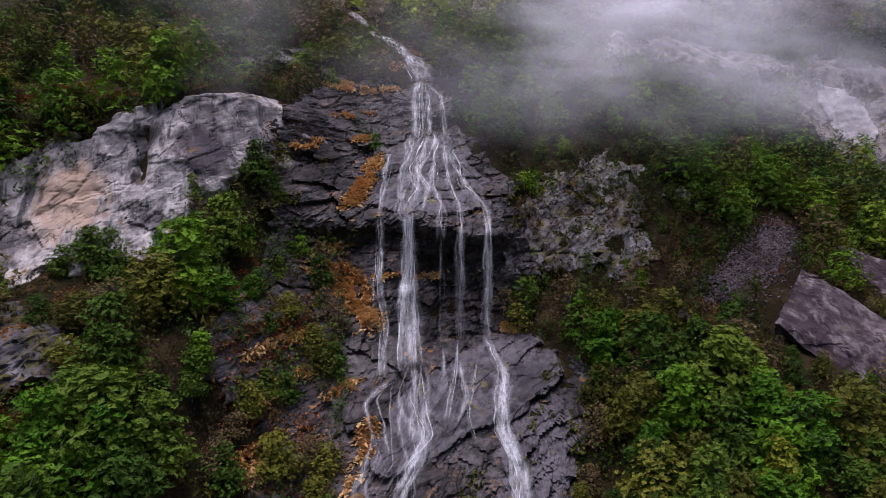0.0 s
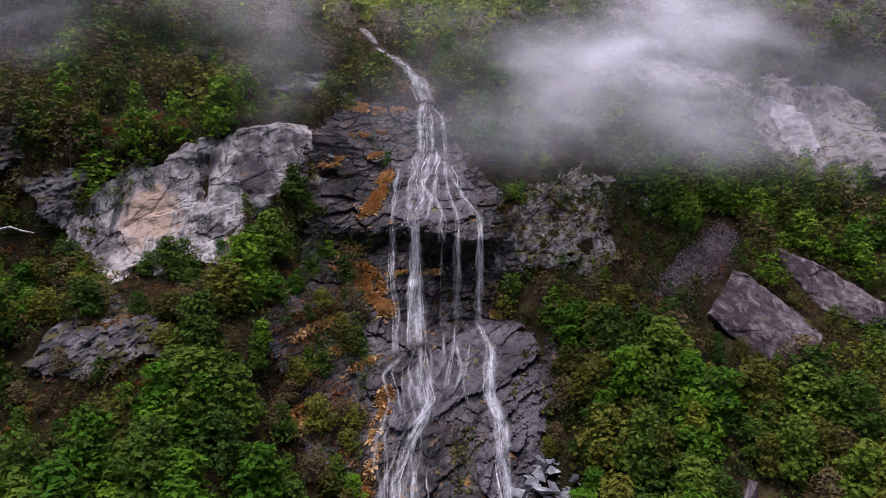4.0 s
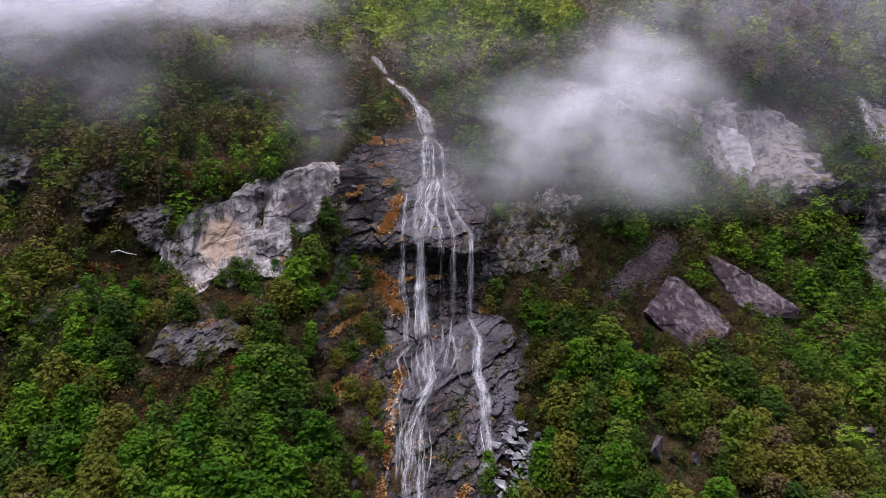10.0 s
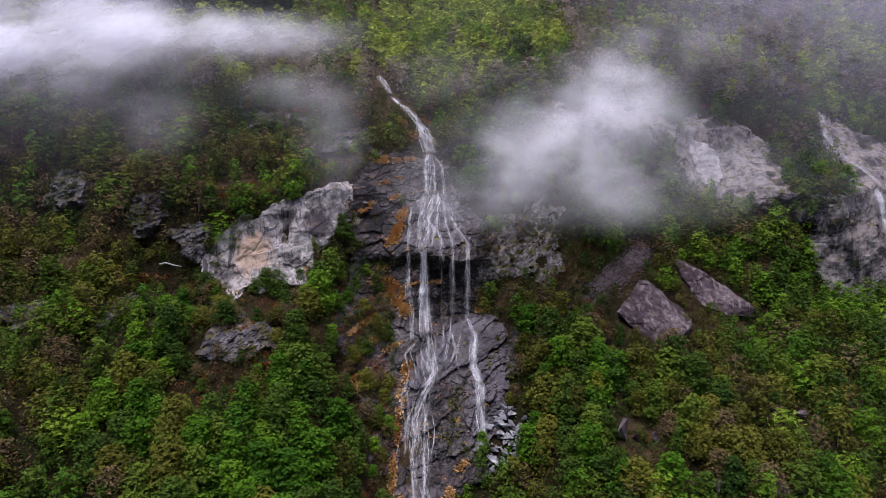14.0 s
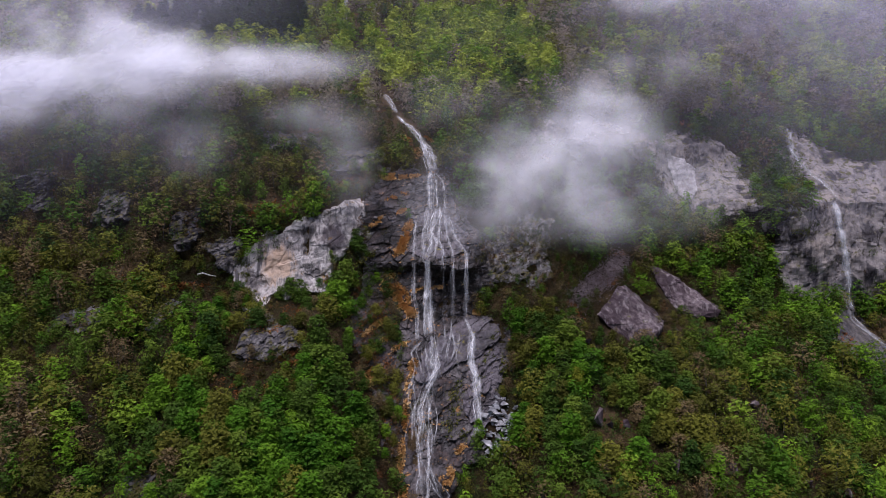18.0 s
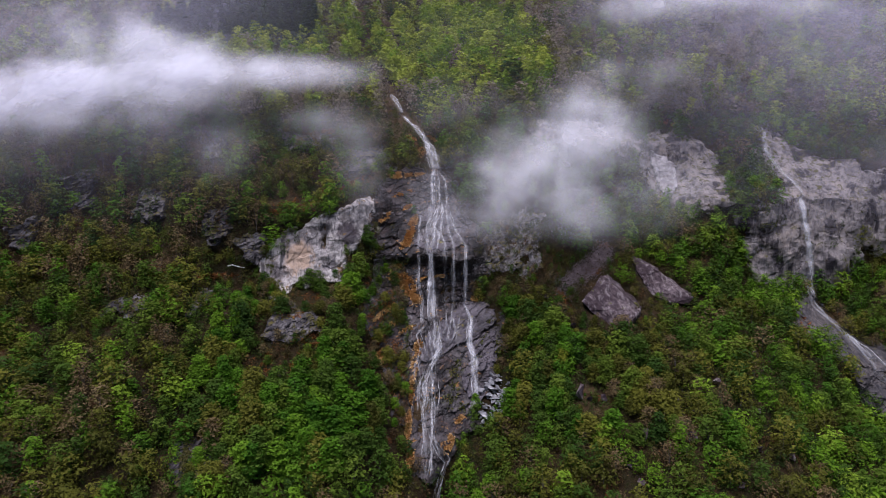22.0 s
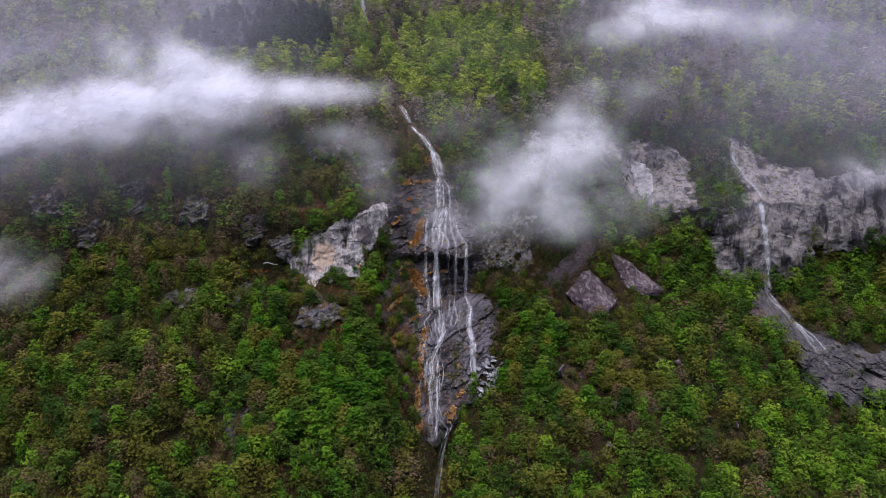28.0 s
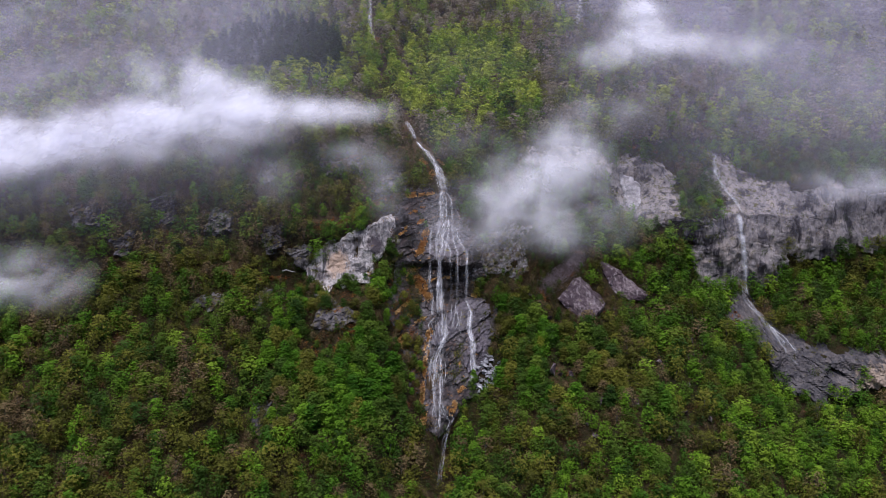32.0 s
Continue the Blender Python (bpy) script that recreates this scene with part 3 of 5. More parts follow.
def build_rock(name, r):
    xs, zs = zip(*r["outline"])
    x, z = np.meshgrid(np.arange(min(xs) - 3, max(xs) + 3, r["step"]), np.arange(min(zs) - 3, max(zs) + 3, r["step"]))
    y, inner = rock_depth(r, x, z)
    faces = grid_faces(*x.shape)
    faces = faces[(inner.ravel()[faces] > -0.4).all(1)]
    used, faces = np.unique(faces, return_inverse=True)
    points = np.stack([x, y, z], -1).reshape(-1, 3)[used]
    ob = solid(name, mesh_from(name, points, faces.reshape(-1, 4)), r["material"])
    tagged(ob, r["label"], "cliff", kind="structure")


for rock_name, rock in ROCKS.items():
    build_rock(rock_name, rock)
# ---- boulders ----
def boulder_mesh(name, corners, seed, size=1.0, cuts=4, rough=0.05):
    """A broken block: the hull of its corners, finely cut, split and worn."""
    bm = bmesh.new()
    for c in corners:
        bm.verts.new(c)
    hull = bmesh.ops.convex_hull(bm, input=bm.verts[:])
    bmesh.ops.delete(bm, geom=[v for v in hull["geom_interior"] if isinstance(v, bmesh.types.BMVert)], context="VERTS")
    bmesh.ops.triangulate(bm, faces=bm.faces[:])
    for _ in range(cuts):
        long = [e for e in bm.edges if e.calc_length() > max(0.05 * size, 0.3 if size > 3 else 0.12)]
        if len(bm.faces) > 9000 or not long:
            break
        bmesh.ops.subdivide_edges(bm, edges=long, cuts=1)
        bmesh.ops.triangulate(bm, faces=[f for f in bm.faces if len(f.verts) > 3])
    for v in bm.verts:
        p = v.co / size
        block = noise.cell(p * 2.2 + Vector((seed, 0, 0))) * 0.5
        v.co += noise.noise_vector(p * 2.6 + Vector((0, seed, 0))) * rough * size + noise.noise_vector(p * 9 + Vector((seed, 1, 0))) * rough * 0.4 * size + Vector((0, -block * rough * 0.8 * size, 0))
    me = bpy.data.meshes.new(name)
    bm.to_mesh(me)
    bm.free()
    return me


def great_boulder(name, label, corners, seed, size):
    foot = Vector(np.mean(corners, 0))
    ob = solid(name, boulder_mesh(name, [Vector(c) - foot for c in corners], seed, size, 10, 0.065), BOULDER_ROCK)
    ob.location = foot
    tagged(ob, label, "boulder", "great boulders")


great_boulder("boulder", "huge angular purple-grey boulder standing among trees", [
    (51.6, 98.2, 98.0), (53.6, 97.0, 97.0), (60.6, 86.0, 88.0), (57.6, 83.4, 85.2), (43.6, 89.6, 91.0), (50.4, 85.0, 84.6), (57.2, 83.0, 81.0), (56, 105, 97.0), (64.5, 95, 88.0), (63.5, 94, 80), (50, 104, 84)], 3.0, 9)
great_boulder("boulder", "long slanting grey boulder with an undercut end", [
    (65.0, 112.6, 101.5), (68.4, 113.4, 101.0), (73.8, 106.6, 97.2), (81.8, 98.0, 90.2), (81.2, 98.2, 88.4), (75.6, 98.8, 88.2), (66.4, 108.4, 97.2), (69, 103, 91), (70, 120, 100.5), (77, 113, 96), (85, 104, 89.5), (79, 104, 83), (68, 110, 84)], 8.0, 10)


def stone_kinds(count, seed):
    rng = np.random.default_rng(seed)
    kinds = []
    for k in range(count):
        turn = rng.normal(size=(9, 3))
        turn /= np.linalg.norm(turn, axis=1)[:, None]
        corners = turn * rng.uniform(0.75, 1.15, (9, 1)) * np.array([1.0, 0.8, 0.7])
        kinds.append(boulder_mesh("stone", [Vector(c) for c in corners], 11.0 + k, 1.0, 2, 0.03))
    return kinds


STONES, RUBBLE = stone_kinds(5, 4), stone_kinds(6, 9)
for me in STONES:
    me.materials.append(BOULDER_ROCK)
for me in RUBBLE:
    me.materials.append(RUBBLE_ROCK)


def set_stone(me, x, z, size, turn, name, label, group, tall=1.0, sink=0.25):
    ob = new(name, me)
    y = float(slope_y(x, z))
    ob.matrix_basis = Matrix.LocRotScale((x, y - size * 0.6, z + size * (0.6 - sink)), Euler((0.3 * math.sin(turn), 0.35 * math.cos(2 * turn), turn)), (size, size, size * tall))
    tagged(ob, label, "boulder", group)


rng = np.random.default_rng(77)
SINGLE_STONES = ((38.5, 70.5, 2.4, 1.4), (41, 69.5, 1.4, 1.1), (45, 69.2, 1.6, 1.3), (54, 62.5, 2.2, 1.3), (58, 61.5, 0.8, 1.0), (66, 62.5, 2.6, 0.8), (64, 66, 1.2, 0.9), (66, 68.5, 1.5, 0.9), (70, 66.5, 1.0, 1.0), (80, 71.5, 1.8, 0.9),
                 (97, 75.5, 1.4, 1.3), (84, 59.5, 1.8, 0.8), (50, 55.5, 1.5, 0.8), (48, 58, 1.0, 0.9), (36, 84, 1.3, 1.2), (35.5, 77, 1.2, 1.4), (39.5, 85, 1.6, 0.9), (33, 91.5, 1.1, 1.0), (69, 60, 1.2, 1.0), (88, 66, 1.4, 0.9), (75, 55, 1.5, 0.9),
                 (78, 76, 1.1, 1.0), (60, 73, 0.9, 1.2), (44, 62, 0.9, 1.0), (92, 58, 1.6, 0.8))
for k, (x, z, size, tall) in enumerate(SINGLE_STONES):
    set_stone(STONES[k % 5], x, z, size, rng.uniform(0, 6.28), "boulder", "grey-purple boulder half sunk between green trees", "scattered boulders", tall)
for k in range(130):
    a, r = rng.uniform(0, 6.28), math.sqrt(rng.uniform(0, 1))
    x, z = 14.0 + 5.4 * r * math.cos(a), 64.8 + 6.0 * r * math.sin(a)
    set_stone(RUBBLE[k % 6], x + 0.35 * (z - 65), z, float(rng.choice([0.5, 0.7, 1.0, 1.4, 2.0], p=[0.28, 0.28, 0.22, 0.15, 0.07])), rng.uniform(0, 6.28), "rubble_block", "pale angular rock in rubble beside the waterfall", "rubble at the fall's foot", 0.8, 0.1)


def build_scree():
    """A fan of small broken stone above the great boulders."""
    rng = np.random.default_rng(5)
    n = 5200
    t = rng.uniform(0, 1, n)
    x = 40 + 19 * t + rng.normal(0, 1.6, n) - 1.5
    z = 94.5 + 9.5 * t + rng.normal(0, 1.5, n)
    y = slope_y(x, z) - 0.25
    corner = np.array([(1, 0, 0), (-1, 0, 0), (0, 1, 0), (0, -1, 0), (0, 0, 0.7), (0, 0, -0.7)])
    tri = np.array([(0, 2, 4), (2, 1, 4), (1, 3, 4), (3, 0, 4), (2, 0, 5), (1, 2, 5), (3, 1, 5), (0, 3, 5)])
    size = rng.uniform(0.08, 0.24, (n, 1, 1)) * rng.uniform(0.6, 1.3, (n, 6, 1))
    points = corner[None] * size + np.stack([x, y, z], -1)[:, None] + rng.normal(0, 0.08, (n, 6, 3))
    faces = tri[None] + 6 * np.arange(n)[:, None, None]
    ob = solid("scree", mesh_from("scree", points.reshape(-1, 3), faces.reshape(-1, 3)), SCREE_ROCK)
    tagged(ob, "fan of small purple-grey broken stones", "scree", kind="stuff")


build_scree()
# ---- falling water ----
def water_depth(x, z, off):
    """Follows the rock from the top down, and drops free where the rock falls back."""
    return np.minimum.accumulate(surface_y(x, z) - off)


def water_run(name, parent, path, strands, width, thick, material, seed, label="", wander=0.55, off=0.12):
    """Threads of water along a path of (x, z) turning points, from the top down."""
    rng = np.random.default_rng(seed)
    px, pz = np.array(path, float).T
    along = np.concatenate([[0], np.cumsum(np.hypot(np.diff(px), np.diff(pz)))])
    n = max(8, int(along[-1] / 0.45))
    points, faces, covers, base = [], [], [], 0
    strands = max(2, int(strands * 2.1))
    for k in range(strands):
        low, high = sorted(rng.uniform(0, 1, 2)) if strands > 10 and rng.random() < 0.6 else (0.0, 1.0)
        s = np.linspace(low * along[-1], high * along[-1], max(6, int(n * (high - low))))
        w = np.interp(s, np.linspace(0, along[-1], len(width)), width) if isinstance(width, tuple) else width
        side = rng.normal(0, 0.6) if rng.random() < 0.5 else rng.uniform(-1, 1)
        x = np.interp(s, along, px) + side * w + wander * (fractal(s / 3.5 + 40 * k, s * 0 + seed, seed, 3) + 0.8 * fractal(s / 5 + 3, side * 1.5 + s * 0, seed + 2, 2)) * np.minimum(1, w + 0.3)
        z = np.interp(s, along, pz)
        r = thick * (rng.uniform(0.2, 0.6) if rng.random() < 0.6 else rng.uniform(0.7, 1.3)) * np.clip(0.8 + 0.7 * fractal(s / 2.2 + 9 * k, s * 0 + 3, seed + 4, 2), 0.25, 1.6)
        body = rng.random() < 0.68
        r = r * (5.0 if body else 1.1)
        y = np.minimum(np.minimum(water_depth(x - 0.8 * r, z, off), water_depth(x + 0.8 * r, z, off)), water_depth(x, z, off)) - rng.uniform(0, 0.25)
        y[:-1] = np.minimum(y[:-1], y[1:] + 0.15)
        ring = np.stack([np.stack([x + r, y + 0.05, z], -1), np.stack([x, y - 0.1 * r, z], -1), np.stack([x - r, y + 0.05, z], -1)], 1)
        points.append(ring.reshape(-1, 3))
        heart = (rng.uniform(0.18, 0.42) if body else rng.uniform(0.22, 0.7)) * np.clip(np.minimum(s - s[0], s[-1] - s) / 1.5 + 0.1, 0, 1) * np.clip(0.9 + 0.5 * fractal(s / 4.5 + 5 * k, s * 0 + 8, seed + 9, 2), 0.2, 1) * np.linspace(1, 0.75, len(s))
        covers.append(np.stack([0 * heart, heart, 0 * heart], 1).ravel())
        i = base + 3 * np.arange(len(s) - 1)[:, None]
        for a in range(2):
            faces.append(np.concatenate([i + a, i + a + 1, i + a + 4, i + a + 3], 1))
        base += 3 * len(s)
    me = mesh_from(name, np.concatenate(points) - np.array(parent.location), np.concatenate(faces), np.concatenate(covers), "water_depth", smooth=True)
    return tagged(solid(name, me, material, parent, label), kind="stuff")


fall = tagged(new("waterfall"), "tall white waterfall breaking over a dark rock wall", "waterfall")
fall.location = (-4, 60, 51)
water_run("upper_chute", fall, [(-23.5, 162.5), (-21.7, 160.3), (-19.4, 156.6), (-17.5, 153.5)], 12, (0.5, 0.9, 0.8, 0.5), 0.2, FALLING_WATER, 99, off=1.3)
water_run("upper_chute", fall, [(-17.5, 153), (-15, 150), (-12.3, 148), (-9.5, 144.7), (-6.6, 140.8), (-4.4, 135.5), (-3.8, 131.5)], 18, (0.3, 0.6, 0.8, 1.2, 1.4), 0.20, FALLING_WATER, 1, off=0.75)
water_run("upper_apron", fall, [(-8, 142.5), (-5, 136), (-3.4, 131.5)], 20, (0.6, 1.6, 2.4), 0.17, FALLING_WATER, 2, off=0.5)
water_run("upper_column", fall, [(-4.3, 132.3), (-4.7, 127.9), (-4.3, 119.5)], 12, 0.6, 0.16, FALLING_WATER, 3, wander=0.3)
water_run("upper_column", fall, [(-3, 132.3), (-2.9, 119.8)], 9, 0.8, 0.11, FALLING_WATER, 4, wander=0.3)
water_run("upper_column", fall, [(-2.7, 131.6), (-0.6, 128.8), (0.3, 124), (0.5, 119.5)], 9, 0.45, 0.15, FALLING_WATER, 5, wander=0.3)
water_run("fan_spread", fall, [(-2.2, 121.2), (-2.2, 117.5)], 20, 3.6, 0.13, FALLING_WATER, 6)
water_run("fan_runnel", fall, [(-8.3, 117), (-8.6, 115.8), (-9.3, 105.5)], 5, 0.3, 0.09, FALLING_WATER, 7)
water_run("fan_runnel", fall, [(-5.1, 120.5), (-5.7, 113), (-6.2, 106.2), (-4.9, 104)], 9, 0.8, 0.16, FALLING_WATER, 8)
water_run("fan_runnel", fall, [(-2.2, 119.8), (-4.1, 113.6), (-3, 110.3), (-4.6, 105.7)], 8, 0.7, 0.15, FALLING_WATER, 9)
water_run("fan_runnel", fall, [(-0.6, 119.8), (-1.3, 110.9), (0, 107.2), (0, 102)], 6, 0.35, 0.12, FALLING_WATER, 10)
water_run("fan_runnel", fall, [(0, 119), (1.1, 111.4), (2.4, 108.2), (2.4, 101)], 5, 0.3, 0.09, FALLING_WATER, 11)
water_run("fan_runnel", fall, [(0.6, 119), (3.3, 110.9), (6.4, 107.2), (6.6, 103)], 9, 0.55, 0.15, FALLING_WATER, 12)
water_run("fan_runnel", fall, [(1.0, 117), (4.4, 111.5), (6.2, 108)], 5, 0.6, 0.08, FALLING_WATER, 13)
water_run("free_column", fall, [(-4.7, 106), (-4.9, 95), (-4.6, 90), (-3.6, 85.5)], 30, (0.6, 0.8, 1.2, 1.6), 0.15, FALLING_WATER, 14, wander=0.3)
water_run("free_column", fall, [(6.6, 106), (6.7, 95), (6.4, 87.6)], 14, (0.4, 0.5, 0.6), 0.13, FALLING_WATER, 15, wander=0.3)
water_run("thin_column", fall, [(-9.2, 106), (-9.1, 95), (-7.9, 91.4), (-7.8, 84.6)], 5, 0.4, 0.09, FALLING_WATER, 16, wander=0.3)
water_run("thin_column", fall, [(0.0, 104), (0.2, 87)], 7, 0.5, 0.08, VEIL_WATER, 17, wander=0.3)
water_run("thin_column", fall, [(2.5, 104), (2.6, 87)], 5, 0.4, 0.09, FALLING_WATER, 18, wander=0.3)
water_run("slab_cascade", fall, [(-4.2, 86.5), (-4.1, 81), (-2.9, 77.5), (-4.8, 74.7), (-6.5, 70.5), (-6.6, 65)], 10, (1.0, 1.7, 1.7), 0.15, FALLING_WATER, 19)
water_run("slab_cascade", fall, [(-2.6, 86), (-1.7, 78.8), (-3.9, 76.9), (-4.2, 71.7), (-3.5, 65)], 8, (0.7, 1.2, 1.6), 0.14, FALLING_WATER, 20)
water_run("slab_cascade", fall, [(-6, 85), (-8.7, 82.9), (-7.2, 78.7), (-8.4, 75.7), (-7.8, 65)], 6, (0.5, 1.0, 1.2), 0.10, FALLING_WATER, 21)
water_run("foot_cascade", fall, [(-5.4, 72), (-5.3, 65), (-5.2, 58), (-5.4, 53.5)], 14, (2.3, 2.4, 1.6, 1.0), 0.15, FALLING_WATER, 22)
water_run("foot_runnel", fall, [(-4, 61), (-1.8, 58), (0.4, 55), (-1.5, 50), (-3, 44), (-4, 40)], 8, 0.4, 0.10, FALLING_WATER, 23)
water_run("side_fall", fall, [(6.4, 88.5), (7.8, 84.7), (7.6, 80.7), (7.5, 78.2), (8.5, 75.5), (8.5, 71.3), (8.7, 66.8), (7.3, 62.5)], 20, (0.35, 0.6, 0.8, 0.6), 0.15, FALLING_WATER, 24)
for k, path in enumerate(([(2.3, 88), (1.2, 83.5), (0.4, 79.4)], [(0.1, 87.5), (0.4, 83.6), (-1.7, 80.8)], [(4.5, 86), (3.3, 80.1), (4.0, 77.1)], [(2.4, 86), (3.0, 82), (1.5, 79)])):
    water_run("slab_runnel", fall, path, 3, 0.15, 0.08, FALLING_WATER, 30 + k, wander=0.5)

second = tagged(new("waterfall"), "thin white waterfall down a tall grey cliff", "waterfall")
second.location = (130, 100, 80)
water_run("upper_chute", second, [(127, 150), (128, 145), (126.5, 139), (128, 134), (130, 128), (131.5, 122)], 9, 0.5, 0.22, FALLING_WATER, 50, wander=0.8, off=0.5)
water_run("free_column", second, [(129.5, 122), (130, 113), (131.5, 104), (131.6, 96), (130.8, 87)], 20, (0.4, 0.6, 0.9, 1.1), 0.24, FALLING_WATER, 51, off=1.2)
water_run("slab_cascade", second, [(130.5, 88), (131, 83), (133, 79), (134, 75), (136, 70), (139, 66)], 10, (0.8, 1.6, 1.2), 0.14, FALLING_WATER, 52, wander=0.8)
water_run("slab_cascade", second, [(134, 78), (138, 75), (139.5, 70)], 8, 0.9, 0.12, FALLING_WATER, 53)

for label, paths in (("white mountain stream high in a wooded gully", ([(-62, 262), (-59, 248), (-55, 230), (-53, 221), (-50.5, 213), (-50, 198)],)),
                     ("thin white stream high on the slope", ([(92, 250), (87, 240), (81, 226), (78, 219)],)),
                     ("thin white stream between bare trees", ([(106, 183), (109, 179), (113, 172)],))):
    stream = tagged(new("mountain_stream"), label, "stream")
    stream.location = (paths[0][-1][0], float(slope_y(*paths[0][-1])), paths[0][-1][1])
    for path in paths:
        water_run("water", stream, path, 9, 1.0, 0.36, FALLING_WATER, 60 + int(path[0][1]), wander=1.0, off=1.8)
# ---- trees ----
def sprays(centres, lean, size, rng, slim=0.55, facing=None, loose=0.55):
    """Leaf sprays: one four-cornered blade at each centre, turned about its lean."""
    n = len(centres)
    lean = lean + rng.normal(0, loose, (n, 3))
    lean /= np.linalg.norm(lean, axis=1)[:, None] + 1e-9
    along = np.cross(lean, rng.normal(size=(n, 3)))
    along /= np.linalg.norm(along, axis=1)[:, None] + 1e-9
    side = np.cross(lean, along)
    s = size * rng.uniform(0.6, 1.35, (n, 1))
    dip = lean * s * 0.18
    blades = np.stack([centres - along * s, centres - side * s * slim + dip, centres + along * s, centres + side * s * slim + dip], 1)
    if facing is None:
        return blades
    true = np.cross(blades[:, 2] - blades[:, 0], blades[:, 3] - blades[:, 1])
    wrong = (true * facing).sum(1) < 0
    blades[wrong] = blades[wrong][:, [0, 3, 2, 1]]
    return blades


def broadleaf(seed, leaves, size, spread=0.27, low=0.2, shelves=18, dome=0.55):
    """A crown of leafy boughs in uneven layers round a stem one unit high: leaf blades, the boughs' centres, and the way each leaf faces."""
    rng = np.random.default_rng(seed)
    boughs = shelves * 2
    up = np.concatenate([np.linspace(0.06, 0.93, boughs - 1) + rng.normal(0, 0.03, boughs - 1), [0.97]])
    wide = spread * np.clip(1.25 * (1.04 - up) ** 0.62 * (up + 0.22) ** 0.3, 0.05, 1.1) * rng.uniform(0.62, 1.12, boughs)
    a = np.arange(boughs) * 2.4 + rng.normal(0, 0.45, boughs)
    out = wide * rng.uniform(0.35, 0.86, boughs)
    mid = np.stack([out * np.cos(a), out * np.sin(a), low + (1 - low) * up - 0.04], -1)
    swell = (0.30 * spread + 0.28 * wide) * rng.uniform(0.75, 1.25, boughs)
    mine = rng.choice(boughs, leaves, p=swell**1.6 / (swell**1.6).sum())
    way = rng.normal(size=(leaves, 3))
    way /= np.linalg.norm(way, axis=1)[:, None]
    way[:, 2] = np.where(rng.random(leaves) < 0.7, np.abs(way[:, 2]), way[:, 2])
    reach = swell[mine] * rng.uniform(0.45, 1.08, leaves) ** 0.7
    centres = mid[mine] + way * reach[:, None] * np.array([1, 1, 0.62])
    centres[:, 2] -= 0.22 * reach * (way[:, 0] ** 2 + way[:, 1] ** 2)
    outward = np.stack([np.cos(a), np.sin(a), 0 * a], -1)[mine]
    whole = (centres - np.array([0, 0, (low + 1) / 2 - 0.1])) / np.array([spread, spread, (1 - low) / 2])
    facing = (1.1 - dome) * way + 0.25 * outward + dome * whole + np.array([0, 0, 0.3]) + rng.normal(0, 0.09, way.shape)
    facing /= np.linalg.norm(facing, axis=1)[:, None] + 1e-9
    return sprays(centres, facing, size, rng, 0.62, facing, 0.6), mid, facing


def conifer(seed, leaves, size):
    rng = np.random.default_rng(seed)
    t = rng.uniform(0.08, 1.0, leaves) ** 0.9
    tier = np.round(t * 12) / 12
    r = 0.25 * (1.03 - tier) * rng.uniform(0.25, 1.05, leaves)
    a = rng.uniform(0, 6.28, leaves)
    centres = np.stack([r * np.cos(a), r * np.sin(a), tier - 0.35 * r + rng.normal(0, 0.008, leaves)], -1)
    lean = np.stack([0.3 * np.cos(a), 0.3 * np.sin(a), np.ones(leaves)], -1)
    facing = np.stack([np.cos(a), np.sin(a), 0.5 + 0 * a], -1) + rng.normal(0, 0.15, (leaves, 3))
    return sprays(centres, lean, size, rng, 0.4, facing), np.zeros((0, 3)), facing / np.linalg.norm(facing, axis=1)[:, None]


def tube(points, radii, sides=5):
    """A tapered tube: points and faces."""
    pts, k = np.asarray(points, float), len(points)
    a = np.arange(sides) * 2 * np.pi / sides
    ahead = np.gradient(pts, axis=0)
    ahead /= np.linalg.norm(ahead, axis=1)[:, None] + 1e-9
    side = np.cross(ahead, (0.31, 0.95, 0.1))
    side /= np.linalg.norm(side, axis=1)[:, None] + 1e-9
    other = np.cross(ahead, side)
    ring = pts[:, None] + np.asarray(radii)[:, None, None] * (np.cos(a)[:, None] * side[:, None] + np.sin(a)[:, None] * other[:, None])
    i = np.arange(k - 1)[:, None] * sides
    j = np.arange(sides)
    faces = np.stack([i + j, i + (j + 1) % sides, i + sides + (j + 1) % sides, i + sides + j], -1).reshape(-1, 4)
    return ring.reshape(-1, 3), faces


def stem(seed, mid, limbs=9, girth=0.014, bare=0):
    """Trunk and limbs one unit high, with bare twigs where the crown is thin."""
    rng = np.random.default_rng(seed + 500)
    bend = rng.normal(0, 0.02, (7, 2)).cumsum(0) * 0.6
    z = np.linspace(-0.05, 0.93, 7)
    line = np.stack([bend[:, 0], bend[:, 1], z], -1)
    points, faces = tube(line, np.linspace(girth, girth * 0.2, 7))
    points, faces, base = [points], [faces], len(points)
    ends = [m for m in mid[rng.permutation(len(mid))[:limbs]]]
    ends += [np.array([0.24 * math.cos(a) * r, 0.24 * math.sin(a) * r, t]) for a, r, t in zip(rng.uniform(0, 6.28, bare), rng.uniform(0.3, 1.1, bare), rng.uniform(0.35, 1.0, bare))]
    for end in ends:
        foot = max(0.06, end[2] - rng.uniform(0.12, 0.3))
        start = np.array([np.interp(foot, z, line[:, 0]), np.interp(foot, z, line[:, 1]), foot])
        mid_way = (start + end) / 2 + np.array([0, 0, -0.03]) + rng.normal(0, 0.012, 3)
        p, f = tube([start, mid_way, end], [girth * 0.42, girth * 0.28, girth * 0.08], 3)
        points.append(p), faces.append(f + base)
        base += len(p)
    return np.concatenate(points), np.concatenate(faces)


